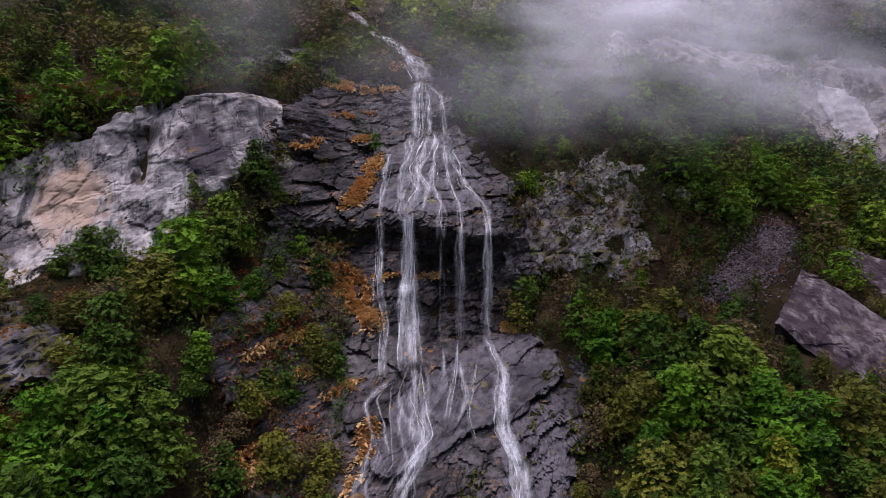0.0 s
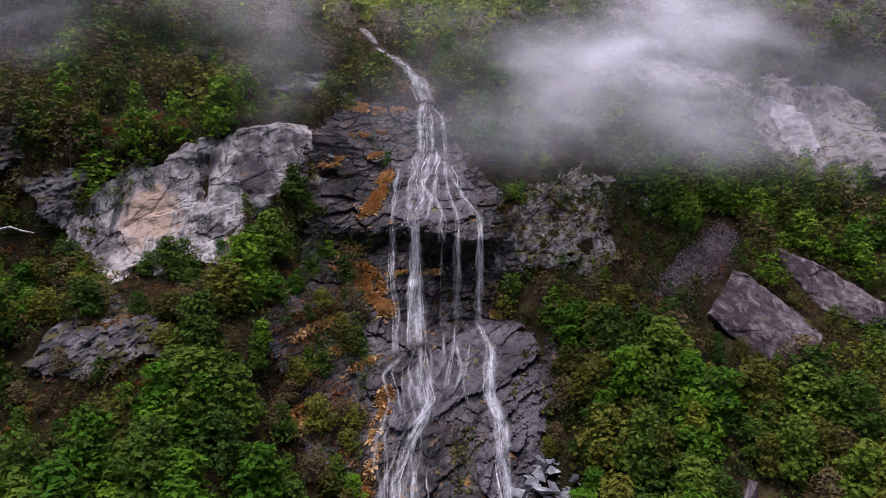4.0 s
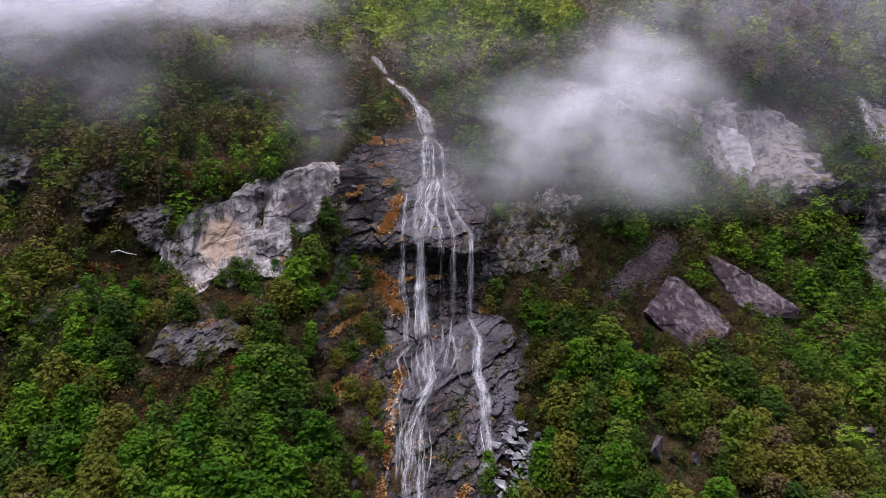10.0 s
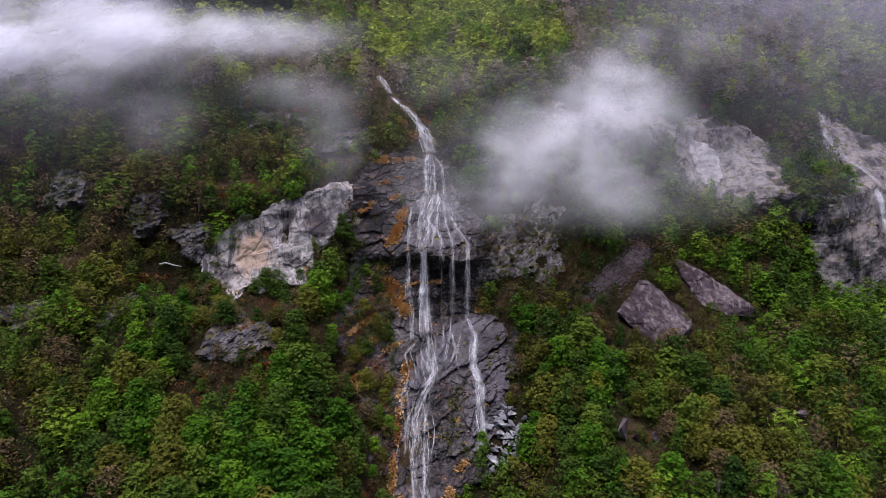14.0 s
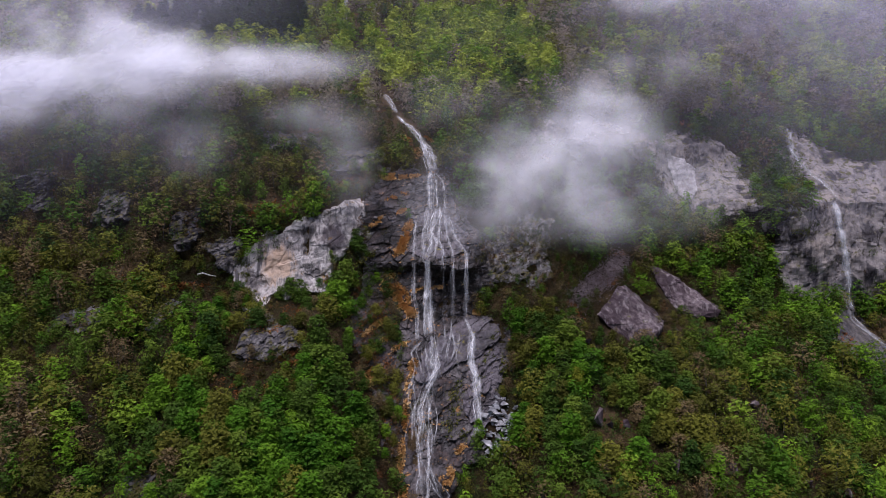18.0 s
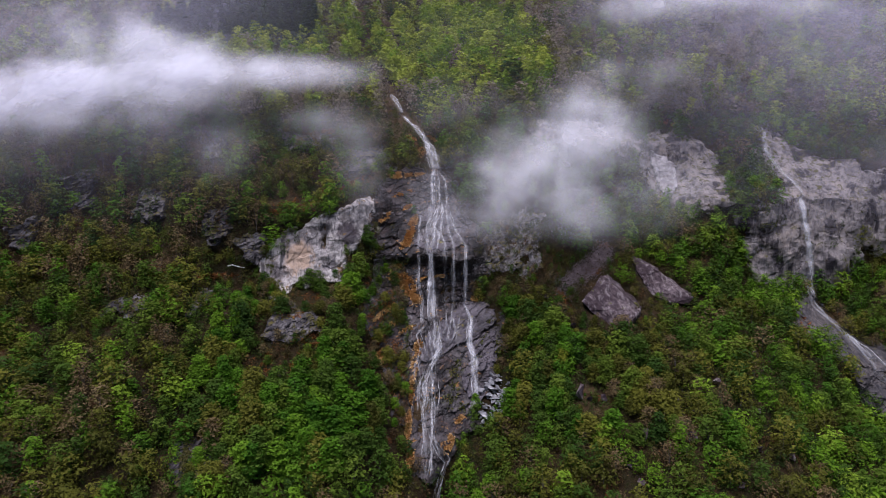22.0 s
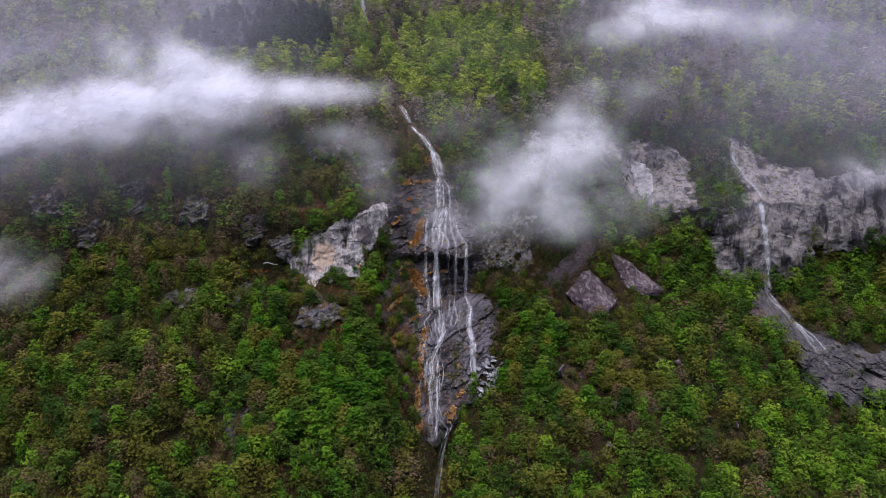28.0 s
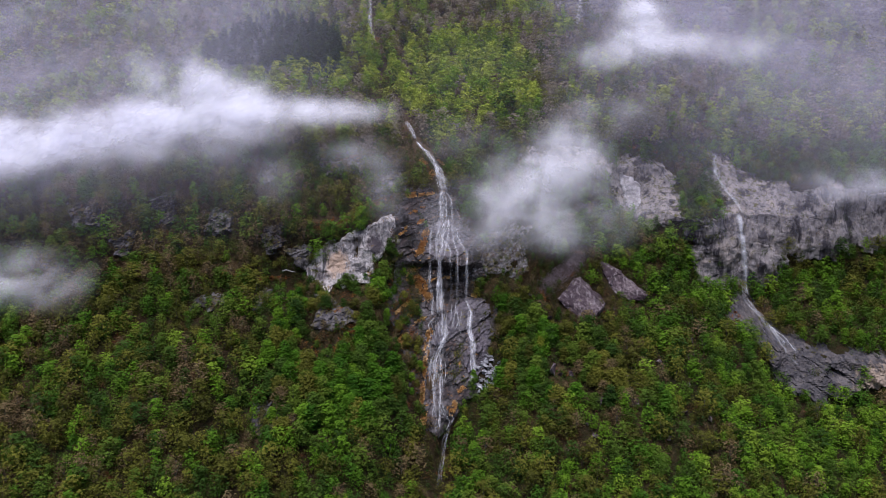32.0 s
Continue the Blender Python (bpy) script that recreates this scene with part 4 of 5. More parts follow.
def tri(blades):
    """Three-cornered blades, for woods further off."""
    return np.ascontiguousarray(blades[:, [0, 1, 3]] + np.stack([0 * blades[:, 0], blades[:, 2] - blades[:, 1], blades[:, 2] - blades[:, 3]], 1) * 0.35)


def blades_mesh(name, blades, facing):
    return mesh_from(name, blades.reshape(-1, 3), np.arange(blades.shape[0] * 4).reshape(-1, 4), normals=np.repeat(facing, 4, axis=0))


FORMS = {
    "fresh": dict(spread=0.30, low=0.10, shelves=20), "green": dict(spread=0.33, low=0.08, shelves=18),
    "olive": dict(spread=0.38, low=0.14, shelves=16), "budding": dict(spread=0.34, low=0.2, shelves=16),
}
LABELS = {
    "fresh": "bright fresh-green broadleaf tree on the steep slope", "green": "dark green broadleaf tree on the steep slope",
    "olive": "olive-green spreading tree just coming into leaf", "budding": "brown budding tree with bare twigs showing", "conifer": "dark pointed conifer",
}


def near_kinds():
    """For each kind of tree, three models with a trunk and a crown of their own."""
    made = {}
    for n, kind in enumerate(FORMS):
        for v in range(3):
            seed = 100 + 10 * n + v
            blades, mid, facing = broadleaf(seed, {"fresh": 1250, "green": 1250, "olive": 1150, "budding": 800}[kind], 0.040 if kind != "budding" else 0.030, **FORMS[kind])
            thing = tagged(new("broadleaf_tree"), LABELS[kind], "tree", "trees on the near slope")
            p, f = stem(seed, mid, 12, bare=40 if kind == "budding" else 4)
            solid("trunk", mesh_from("trunk", p, f, smooth=True), BIRCH_BARK if kind == "fresh" and v == 1 else BARK, thing)
            solid("crown", blades_mesh("crown", blades, facing), LEAVES[kind], thing)
            made[kind, v] = thing
    return made


def open_ground(x, z):
    """Clearings where only dead bracken grows."""
    found = np.zeros(np.shape(x), bool)
    for cx, cz, rx, rz in ((-48, 121.5, 8, 3.4), (-38, 125, 6, 3), (-30, 128.5, 6, 2.6), (-25, 97.5, 3.5, 3.5), (-41, 95, 5, 2.2), (-70, 102, 7, 2), (-86, 104, 8, 2.4), (56, 106, 3.5, 2), (38, 92, 2.5, 2.2), (118, 150.5, 7, 2.4), (95, 149, 8, 2), (-120, 117.5, 7, 2)):
        found |= ((x - cx) / rx) ** 2 + ((z - cz) / rz) ** 2 + 0.5 * fractal(x / 4, z / 4, 19, 2) < 1
    return found


def scatter():
    """Places for trees: x, y, z, height and kind, on open slope only."""
    rng = np.random.default_rng(12)
    n = 170000
    x, z = rng.uniform(-360, 360, n), rng.uniform(34, 262, n)
    y = slope_y(x, z)
    grade = (slope_y(x, z + 1.5) - slope_y(x, z - 1.5)) / 3
    keep = (np.abs(x) < 0.665 * (y + 184) + 12) & (y < 420) & (rng.random(n) < np.clip(np.abs(grade) / 1.8 + 0.25, 0, 1))
    wall_side = inset([(-27, 104), (-15, 101), (-13, 82), (-11, 62), (-20, 66), (-27, 88)], x, z) > 0
    keep &= (~on_rock(x, z, 1.6) & (~on_rock(x, z, -0.2) | (rng.random(n) < 0.35))) | (wall_side & (rng.random(n) < 0.3))
    keep &= ~((np.abs(x + 4.5) < 5) & (z > 36) & (z < 53)) & ~((np.abs(x - 14.5 - 0.35 * (z - 65)) < 5) & (np.abs(z - 65) < 5.5))
    chute = np.interp(z, (128, 136, 141, 145, 148, 153, 162, 166), (-4, -4.5, -6.6, -9.5, -13, -18, -22.7, -24))
    chute_above = np.interp(z + 6, (128, 136, 141, 145, 148, 153, 162, 166), (-4, -4.5, -6.6, -9.5, -13, -18, -22.7, -24))
    chute_high = np.interp(z + 11, (128, 136, 141, 145, 148, 153, 162, 166), (-4, -4.5, -6.6, -9.5, -13, -18, -22.7, -24))
    keep &= ~((np.minimum(np.minimum(np.abs(x - chute), np.abs(x - chute_high)), np.abs(x - chute_above)) < 3.9) & (z > 118) & (z < 166))
    keep &= ~(inset([(41, 89), (50, 100), (62, 92), (60, 88), (46, 86)], x, z) > 0) & ~(inset([(62, 103), (83, 92), (81, 89), (66, 92)], x, z) > 0)
    keep &= ~(inset([(38, 93), (40, 98), (56, 106), (62, 104), (52, 97)], x, z) > 0) & ~(inset([(-26, 158), (-16, 150), (-14, 147), (-18, 150), (-26, 164)], x, z) > -1.5)
    keep &= ~((fractal(x / 16, z / 10, 66, 3) > 0.9) & (z < 150))
    keep &= ~((np.abs(x - np.interp(z, (40, 150, 180, 215, 262), (999, -17, -34, -50, -63))) < np.where(z > 185, 3.6, 2.0)) & (z > 150))
    keep &= ~open_ground(x, z)
    x, y, z = x[keep], y[keep], z[keep]
    dark_stand = inset([(-144, 192), (-141, 211), (-118, 222), (-80, 213), (-66, 201), (-63, 187), (-93, 187), (-124, 185)], x, z) > 0
    gap = np.where(dark_stand, 4.4, np.where(y > 190, 7.6, np.where(y > 120, 5.6, 4.8)))
    cells = set()
    some = []
    for k in range(len(x)):
        cell = (int(x[k] // gap[k]), int((y[k] + 0.7 * z[k]) // gap[k]), gap[k])
        if cell not in cells:
            cells.add(cell)
            some.append(k)
    x, y, z = x[some], y[some], z[some]
    n = len(x)
    kinds, height = [], np.zeros(n)
    hill, ridge = inset([(-42, 191), (-3, 218), (22, 213), (43, 196), (44, 162), (28, 154), (9, 166), (-18, 160)], x, z), inset([(-170, 162), (-151, 195), (-122, 236), (-92, 240), (-68, 216), (-47, 194), (-26, 168), (-60, 172)], x, z)
    stand = inset([(-144, 192), (-141, 211), (-118, 222), (-80, 213), (-66, 201), (-63, 187), (-93, 187), (-124, 185)], x, z)
    fresh_wood = inset([(-50, 58), (-47, 74), (-36, 80), (-26, 81), (-20, 73), (-24, 58)], x, z)
    patch, patch2 = fractal(x / 24, z / 16, 200, 3), fractal(x / 13, z / 9, 210, 3)
    order = ("fresh", "green", "olive", "budding")
    for k in range(n):
        if stand[k] > 0:
            kind, h = "conifer", rng.uniform(11, 17)
        else:
            if hill[k] > 0:
                share = (0.82, 0.10, 0.05, 0.03)
            elif ridge[k] > 0:
                share = (0.62, 0.04, 0.28, 0.06)
            elif z[k] > 150:
                share = (0.56, 0.08, 0.22, 0.14) if patch[k] > 0.05 else (0.12, 0.08, 0.28, 0.52)
            elif fresh_wood[k] > 0:
                share = (0.66, 0.28, 0.06, 0.0)
            elif x[k] < -50 and z[k] > 94:
                share = (0.15, 0.30, 0.27, 0.28)
            else:
                share = np.array((0.14, 0.42, 0.30, 0.14) if -28 < x[k] < -8 and z[k] < 100 else (0.16, 0.34, 0.34, 0.16) if 14 < x[k] < 70 and 64 < z[k] < 92 else (0.38, 0.36, 0.20, 0.06) if x[k] > 0 else (0.26, 0.36, 0.26, 0.12)) * np.exp(np.array((1.3, 0.6, -0.4, -1.1)) * patch2[k])
            share = np.array(share) / np.sum(share)
            kind, h = order[rng.choice(4, p=share)], rng.uniform(9, 14.5) if z[k] > 150 else rng.uniform(6.0, 12.0)
            if kind == "budding" and z[k] > 146 and rng.random() < 0.8:
                kind = "bare"
            if fresh_wood[k] > 0:
                h = rng.uniform(8.5, 12.5)
            if hill[k] > 0:
                h = rng.uniform(11, 16)
        kinds.append(kind)
        height[k] = h
    rocky = (on_rock(x, z + 4, -1.0) | on_rock(x, z + 8, 0)) & ((x < 70) | (rng.random(len(x)) < 0.4))
    height = np.where(rocky & (fresh_wood < 0), height * 0.62, height)
    height = np.where(inset([(-60, 86), (-32, 90), (-30, 81), (-50, 77), (-60, 79)], x, z) > 0, height * 0.7, height)
    height = np.where((x > -28) & (x < -8) & (z > 60) & (z < 104) & (fresh_wood < 0), height * 0.85, height)
    height = np.where(inset([(9, 100), (12, 116), (26, 124), (40, 118), (42, 104), (30, 95), (18, 92)], x, z) > 0, height * 0.5, height)
    height = np.where((inset([(33, 88), (36, 98), (54, 107), (64, 104), (60, 96), (46, 84)], x, z) > 0) | (inset([(40, 92), (64, 92), (64, 80), (43, 80)], x, z) > 0) | (inset([(61, 98), (86, 94), (86, 82), (63, 84)], x, z) > 0), np.minimum(height * 0.45, 3.4), height)
    for sx, sz, size, _ in SINGLE_STONES:
        if size >= 1.4:
            height = np.where((np.abs(x - sx) < 2.6) & (z > sz - 7) & (z < sz + 1), np.minimum(height * 0.4, 3.0), height)
    height = np.where((x > -73) & (x < -60) & (z > 95) & (z < 104.5), np.minimum(height * 0.4, 3.0), height)
    return x, y, z, height, np.array(kinds)


def build_trees():
    x, y, z, height, kinds = scatter()
    rng = np.random.default_rng(31)
    near = (np.abs(x) < 64) & (y < 112) & (z > 60) & (kinds != "conifer")
    chosen = np.where(near)[0]
    chosen = chosen[np.argsort(y[chosen] + 0.3 * np.abs(x[chosen]))][:300]
    models, used = near_kinds(), set()
    for k in chosen:
        kind, v, h = kinds[k], int(rng.integers(3)), height[k]
        m = Matrix.LocRotScale((x[k], y[k], z[k] - 0.2), Euler((rng.normal(0, 0.05), rng.normal(0, 0.05), rng.uniform(0, 6.28))), None)
        if (kind, v) in used:
            thing = copy_thing(models[kind, v], m)
        else:
            thing = models[kind, v]
            thing.matrix_basis = m
            used.add((kind, v))
        thing.scale = (h * rng.uniform(0.95, 1.35), h * rng.uniform(0.95, 1.35), h * rng.uniform(0.78, 0.95))
    rest = np.ones(len(x), bool)
    rest[chosen] = False
    trunks = []
    for kind in ("fresh", "green", "olive", "budding", "bare", "conifer"):
        mine = np.where(rest & (kinds == kind))[0]
        blades, tones, ways = [], [], []
        for fine in (True, False):
            part_of = mine[(y[mine] < 150) == fine]
            forms = []
            for v in range(5):
                count = (320 if fine else 300 if kind == "fresh" else 200) if kind not in ("budding", "bare") else (280 if fine else 190)
                size = (0.066 if fine else 0.066 if kind == "fresh" else 0.080) * (0.82 if kind == "budding" else 0.9 if kind == "bare" else 1.0)
                quads, _, facing = conifer(300 + v, 420, 0.085) if kind == "conifer" else broadleaf(300 + 10 * v + len(kind), count, size, **{**FORMS["budding" if kind == "bare" else kind], "shelves": 16 if fine else 9, "dome": 0.6 if fine else 1.0})
                forms.append((tri(quads), facing))
            for k in part_of:
                form, facing = forms[int(rng.integers(5))]
                a, h, w = rng.uniform(0, 6.28), height[k] * rng.uniform(0.75, 0.95), height[k] * rng.uniform(0.95, 1.4)
                c, s = math.cos(a) * w, math.sin(a) * w
                turn = np.array([(c, -s, 0), (s, c, 0), (0, 0, h)])
                blades.append((form @ turn.T + (x[k], y[k], z[k] - 0.2)).astype(np.float32))
                own = rng.random() * (0.62 if kind == "fresh" and z[k] < 150 else 1.0)
                own = 0.5 + 0.5 * own if kind == "fresh" and z[k] > 150 else own
                tones.append(np.full(form.shape[0] * 3, own, np.float32))
                spin = np.array([(math.cos(a), -math.sin(a), 0), (math.sin(a), math.cos(a), 0), (0, 0, 1)])
                ways.append(np.repeat((facing @ spin.T).astype(np.float32), 3, axis=0))
                if y[k] < 200 and (kind in ("budding", "bare", "olive") or rng.random() < 0.3):
                    top = 0.85 * h
                    ends = [(rng.normal(0, 0.16) * h, rng.normal(0, 0.16) * h, rng.uniform(0.6, 1.0) * h) for _ in range(9 if kind in ("budding", "bare") else 3)]
                    for e in [(rng.normal(0, 0.03) * h, rng.normal(0, 0.03) * h, top)] + ends:
                        r = 0.011 * h if e[2] == top else 0.006 * h
                        foot = 0 if e[2] == top else rng.uniform(0.2, 0.5) * h
                        trunks.append(np.array([(x[k] - r, y[k], z[k] + foot), (x[k] + r, y[k] - r, z[k] + foot), (x[k] + e[0], y[k] + e[1], z[k] + e[2])]))
        if blades:
            blades = np.concatenate(blades)
            me = mesh_from("woodland", blades.reshape(-1, 3), np.arange(len(blades) * 3).reshape(-1, 3), np.concatenate(tones), "tree_tone", normals=np.concatenate(ways))
            words = {"fresh": "bright fresh-green broadleaf woodland on the mountainside", "green": "dark green broadleaf woodland on the mountainside", "olive": "olive woodland just coming into leaf", "budding": "brown budding woodland with bare twigs", "bare": "grey-mauve leafless woodland high on the mountainside", "conifer": "dark stand of pointed conifers"}[kind]
            tagged(solid("woodland", me, WOOD_LEAVES[kind]), words, "woodland", kind="stuff")
    points = np.concatenate(trunks)
    tagged(solid("woodland_stems", mesh_from("woodland_stems", points, np.arange(len(points)).reshape(-1, 3)), BARK), "thin grey stems and bare twigs of the woodland", "tree stems", kind="stuff")


build_trees()


def build_undergrowth():
    """Low bushes and saplings that fill the slope between the trees, and cling to the rock."""
    rng = np.random.default_rng(91)
    n = 130000
    x, z = rng.uniform(-200, 215, n), rng.uniform(36, 152, n)
    y = slope_y(x, z)
    rock = on_rock(x, z, 0.5)
    left_wall = inset([(-26, 104), (-13, 102), (-13, 92), (-11, 78), (-11, 58), (-20, 66), (-27, 90)], x, z) > 0
    side_bank = inset([(9, 104), (14, 110), (25, 118), (40, 112), (38, 103), (24, 98)], x, z) > 0
    terrace = inset([(107, 121), (111, 143), (125, 141), (127, 127), (121, 118)], x, z) > 0
    keep = (np.abs(x) < 0.665 * (y + 184) + 8) & (~rock | (left_wall & (rng.random(n) < 0.75)) | (side_bank & (rng.random(n) < 0.6)) | (terrace & (rng.random(n) < 0.5)) | ((x < -59) & (rng.random(n) < 0.15)) | (rng.random(n) < 0.005)) & ~(inset([(-11, 134), (3, 134), (9, 104), (8, 88), (9, 66), (2, 52), (-9, 52), (-10, 106)], x, z) > 0)
    keep &= ~(inset([(41, 88), (50, 100), (62, 92), (60, 84), (46, 84)], x, z) > 0) & ~(inset([(62, 103), (83, 92), (81, 87), (66, 88)], x, z) > 0) & ~(inset([(38, 93), (40, 98), (56, 106), (62, 104), (52, 97)], x, z) > 0)
    keep &= ~((np.abs(x - 14.5 - 0.35 * (z - 65)) < 5) & (np.abs(z - 65) < 5.5)) & (fractal(x / 16, z / 10, 66, 3) < 1.0)
    chute = np.interp(z, (128, 136, 141, 145, 148, 153, 162, 166), (-4, -4.5, -6.6, -9.5, -13, -18, -22.7, -24))
    keep &= ~open_ground(x, z) & ~((np.abs(x - chute) < 2.6) & (z > 122) & (z < 168))
    x, z = x[keep], z[keep]
    y = surface_y(x, z)
    cells, some = set(), []
    for k in range(len(x)):
        cell = (int(x[k] // 2.45), int((y[k] + 0.9 * z[k]) // 2.45))
        if cell not in cells:
            cells.add(cell)
            some.append(k)
    x, y, z = x[some], y[some], z[some]
    drift = fractal(x / 12, z / 8, 340, 3) + rng.normal(0, 0.5, len(x)) + 0.25 * (x > 20)
    for kind, low, high, words in (("budding", -9, -0.6, "brown leafless bushes under the trees"), ("olive", -0.6, 0.25, "olive bushes under the trees"), ("green", 0.25, 9, "low green bushes under the trees")):
        mine = np.where((drift > low) & (drift <= high))[0]
        forms = []
        for v in range(5):
            quads, _, facing = broadleaf(700 + v, 46, 0.15, spread=0.55, low=0.02, shelves=6)
            forms.append((tri(quads), facing))
        blades, tones, ways = [], [], []
        for k in mine:
            h, a = rng.uniform(1.5, 3.6), rng.uniform(0, 6.28)
            turn = h * np.array([(math.cos(a), -math.sin(a), 0), (math.sin(a), math.cos(a), 0), (0, 0, 1)])
            form, facing = forms[int(rng.integers(5))]
            ways.append(np.repeat((facing @ (turn / h).T).astype(np.float32), 3, axis=0))
            blades.append((form @ turn.T + (x[k], y[k] - 0.3, z[k] - 0.2)).astype(np.float32))
            tones.append(np.full(len(form) * 3, rng.random(), np.float32))
        blades = np.concatenate(blades)
        me = mesh_from("undergrowth", blades.reshape(-1, 3), np.arange(len(blades) * 3).reshape(-1, 3), np.concatenate(tones), "tree_tone", normals=np.concatenate(ways))
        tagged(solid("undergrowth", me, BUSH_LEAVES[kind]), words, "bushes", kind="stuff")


build_undergrowth()


# ---- grass, bracken and moss on the ledges ----
def tufts(name, label, material, patches, seed, length=0.9, density=40):
    """patches: centre x and z, half width, half height, tilt of the patch."""
    rng = np.random.default_rng(seed)
    xs, zs = [], []
    for cx, cz, rx, rz, tilt in patches:
        n = int(density * rx * rz * 3.1)
        a, r = rng.uniform(0, 6.28, n), np.sqrt(rng.uniform(0, 1, n)) * rng.uniform(0.6, 1.2, n)
        u, v = rx * r * np.cos(a), rz * r * np.sin(a)
        xs.append(cx + u), zs.append(cz + v + tilt * u)
    x, z = np.concatenate(xs), np.concatenate(zs)
    clumped = fractal(x / 1.3, z / 0.9, seed + 7, 3) > -0.15
    x, z = x[clumped], z[clumped]
    n = len(x)
    y = surface_y(x, z) + 0.05
    size = length * rng.uniform(0.5, 1.4, n)
    tip = np.stack([x + rng.normal(0, 0.35, n) * size, y - size * rng.uniform(0.3, 0.9, n), z + size * rng.uniform(-0.6, 0.6, n)], -1)
    half = 0.3 * size
    points = np.stack([np.stack([x - half, y, z], -1), np.stack([x + half, y, z + rng.normal(0, 0.1, n) * size], -1), tip], 1)
    tone = np.repeat(np.clip(0.55 + 0.5 * fractal(x / 2.5, z / 2.5, seed, 2) + rng.normal(0, 0.15, n), 0, 1), 3)
    me = mesh_from(name, points.reshape(-1, 3), np.arange(3 * n).reshape(-1, 3), tone, "tree_tone")
    tagged(solid(name, me, material), label, "grass", kind="stuff")


tufts("dead_grass", "tan-orange dead grass tufts on dark wet ledges", DEAD_GRASS, [
    (-11.5, 113, 1.8, 3.2, 1.1), (-13, 109, 2.2, 1.8, 0.6), (-13.5, 96, 3.6, 2.8, -0.5), (-10.5, 92.5, 2.6, 2.0, -0.5), (-14, 130, 6, 0.7, 0.1), (-18, 130.5, 3, 0.8, 0), (-8, 97.3, 2, 0.5, 0.2), (-2, 97, 3, 0.5, 0.1),
    (-8.5, 79.5, 1.2, 2.2, 0), (-9.5, 75, 1.0, 2.5, 0), (-19, 79, 2.5, 2.0, 0.3), (-17, 86, 3, 1.0, 0.4), (-19, 90, 3, 0.8, 0.3), (-14, 88.5, 3, 0.6, 0.4), (-12, 84, 2.5, 0.7, 0.3), (-16, 101, 3, 0.7, 0.2), (-20, 117, 2, 1.0, 0.5),
    (-10, 70, 0.9, 3, 0), (-10.5, 63, 0.9, 3, 0), (-9.8, 57, 1.2, 2, 0), (1, 58, 1.5, 2.0, 0.4), (4, 62, 1.5, 1.0, 0.4), (-15, 124, 3, 0.7, 0.3), (-13, 119.5, 2, 0.6, 0.3), (10, 89.5, 1.5, 0.8, 0), (6, 97, 1.2, 0.8, 0), (-16, 98, 3, 1.8, -0.4), (-12.5, 94, 3, 2.2, -0.5), (-9, 138, 1.5, 2, 0), (-5, 143, 2, 0.8, -0.6), (-13.5, 143.5, 2, 1, -0.4)], 7, 0.8, 120)
tufts("bracken", "russet dead bracken on the open slope", RUST_FERN, [
    (-25, 96, 3, 2.5, 0.2), (-42, 93.5, 5, 1.3, 0.2), (-39, 96, 4, 1.2, 0.1), (-48, 121.5, 8, 2.6, 0.1), (-38, 125, 6, 2.2, 0.2), (-30, 128, 6, 1.8, 0.4), (38, 91.5, 2.5, 1.8, -0.4), (56, 105.5, 3, 1, 0), (-86, 103, 9, 1.5, 0.05), (-70, 101, 7, 1.2, 0), (-60, 95, 4, 1.5, 0),
    (-42, 73, 2, 2.5, 0), (-45, 82, 8, 3, 0), (-38, 86, 5, 2, 0), (-17, 78, 4, 4, 0.3), (-14, 72, 3, 4, 0), (-20, 83, 3, 3, 0.3), (-20, 91, 4, 4, 0.3), (-45, 146, 8, 1.2, 0.1), (-120, 117, 8, 1.5, 0), (95, 149, 9, 1.5, -0.2), (118, 150, 7, 2, 0), (31, 76, 2.5, 1.5, 0), (120, 81, 3, 2, 0.3), (150, 79, 8, 1.5, 0), (-105, 112, 5, 1.2, 0), (-30, 103, 3, 1.5, 0.2)], 8, 0.45, 70)
tufts("moss", "olive moss and grass tufts on rock steps", MOSS, [
    (12, 79, 2.5, 1.2, 0.4), (9, 75, 2, 1.2, 0.4), (3, 73, 2.5, 2, 0.3), (2, 68, 3, 3, 0.2), (15, 84, 2, 1, 0.5), (16.5, 76, 1.2, 4, 0), (13, 111, 3, 1.2, 0.8), (17, 112, 3, 1.5, 0.5), (26, 110, 4, 2, 0), (-47, 115.5, 6, 1.0, 0.5), (-38, 119.5, 4, 0.8, 0.4),
    (-54, 105, 1.5, 3, 0), (-44, 92.5, 4, 0.8, 0), (20, 104, 4, 1, 0.2), (126, 137, 5, 3, 0), (113, 118, 5, 2, 0.3), (5, 65, 2, 1.5, 0), (-22, 107, 3, 2, 0.3), (-18, 94, 3, 1.5, 0.2), (-15, 75, 3, 3, 0), (-18, 86, 4, 3, 0.2), (18, 73, 2, 5, 0), (20, 80, 2, 5, 0), (118, 112, 5, 1.2, 0), (-10.5, 137, 3, 4, 0), (-2, 139, 2, 4, -0.6), (-16, 146, 2.5, 3, -0.6), (-7, 147, 3, 3, -0.7), (-21.5, 153, 2.5, 4, -0.6), (-13, 154, 3, 4, -0.6), (-26, 161, 2, 4, -0.3), (-18.5, 161, 2, 4, -0.3)], 9, 0.6, 26)


# ---- dead wood and the lone sapling ----
def fallen_trunk():
    line = [(-66.4, 104.4), (-65.0, 104.75), (-63.4, 104.2), (-61.4, 103.9)]
    p, f = tube([(x, float(slope_y(x, z)) - 2.2, z) for x, z in line], [0.24, 0.2, 0.16, 0.1], 7)
    tagged(solid("fallen_trunk", mesh_from("fallen_trunk", p, f, smooth=True), BIRCH_BARK), "pale fallen trunk lying on the slope", "dead wood")


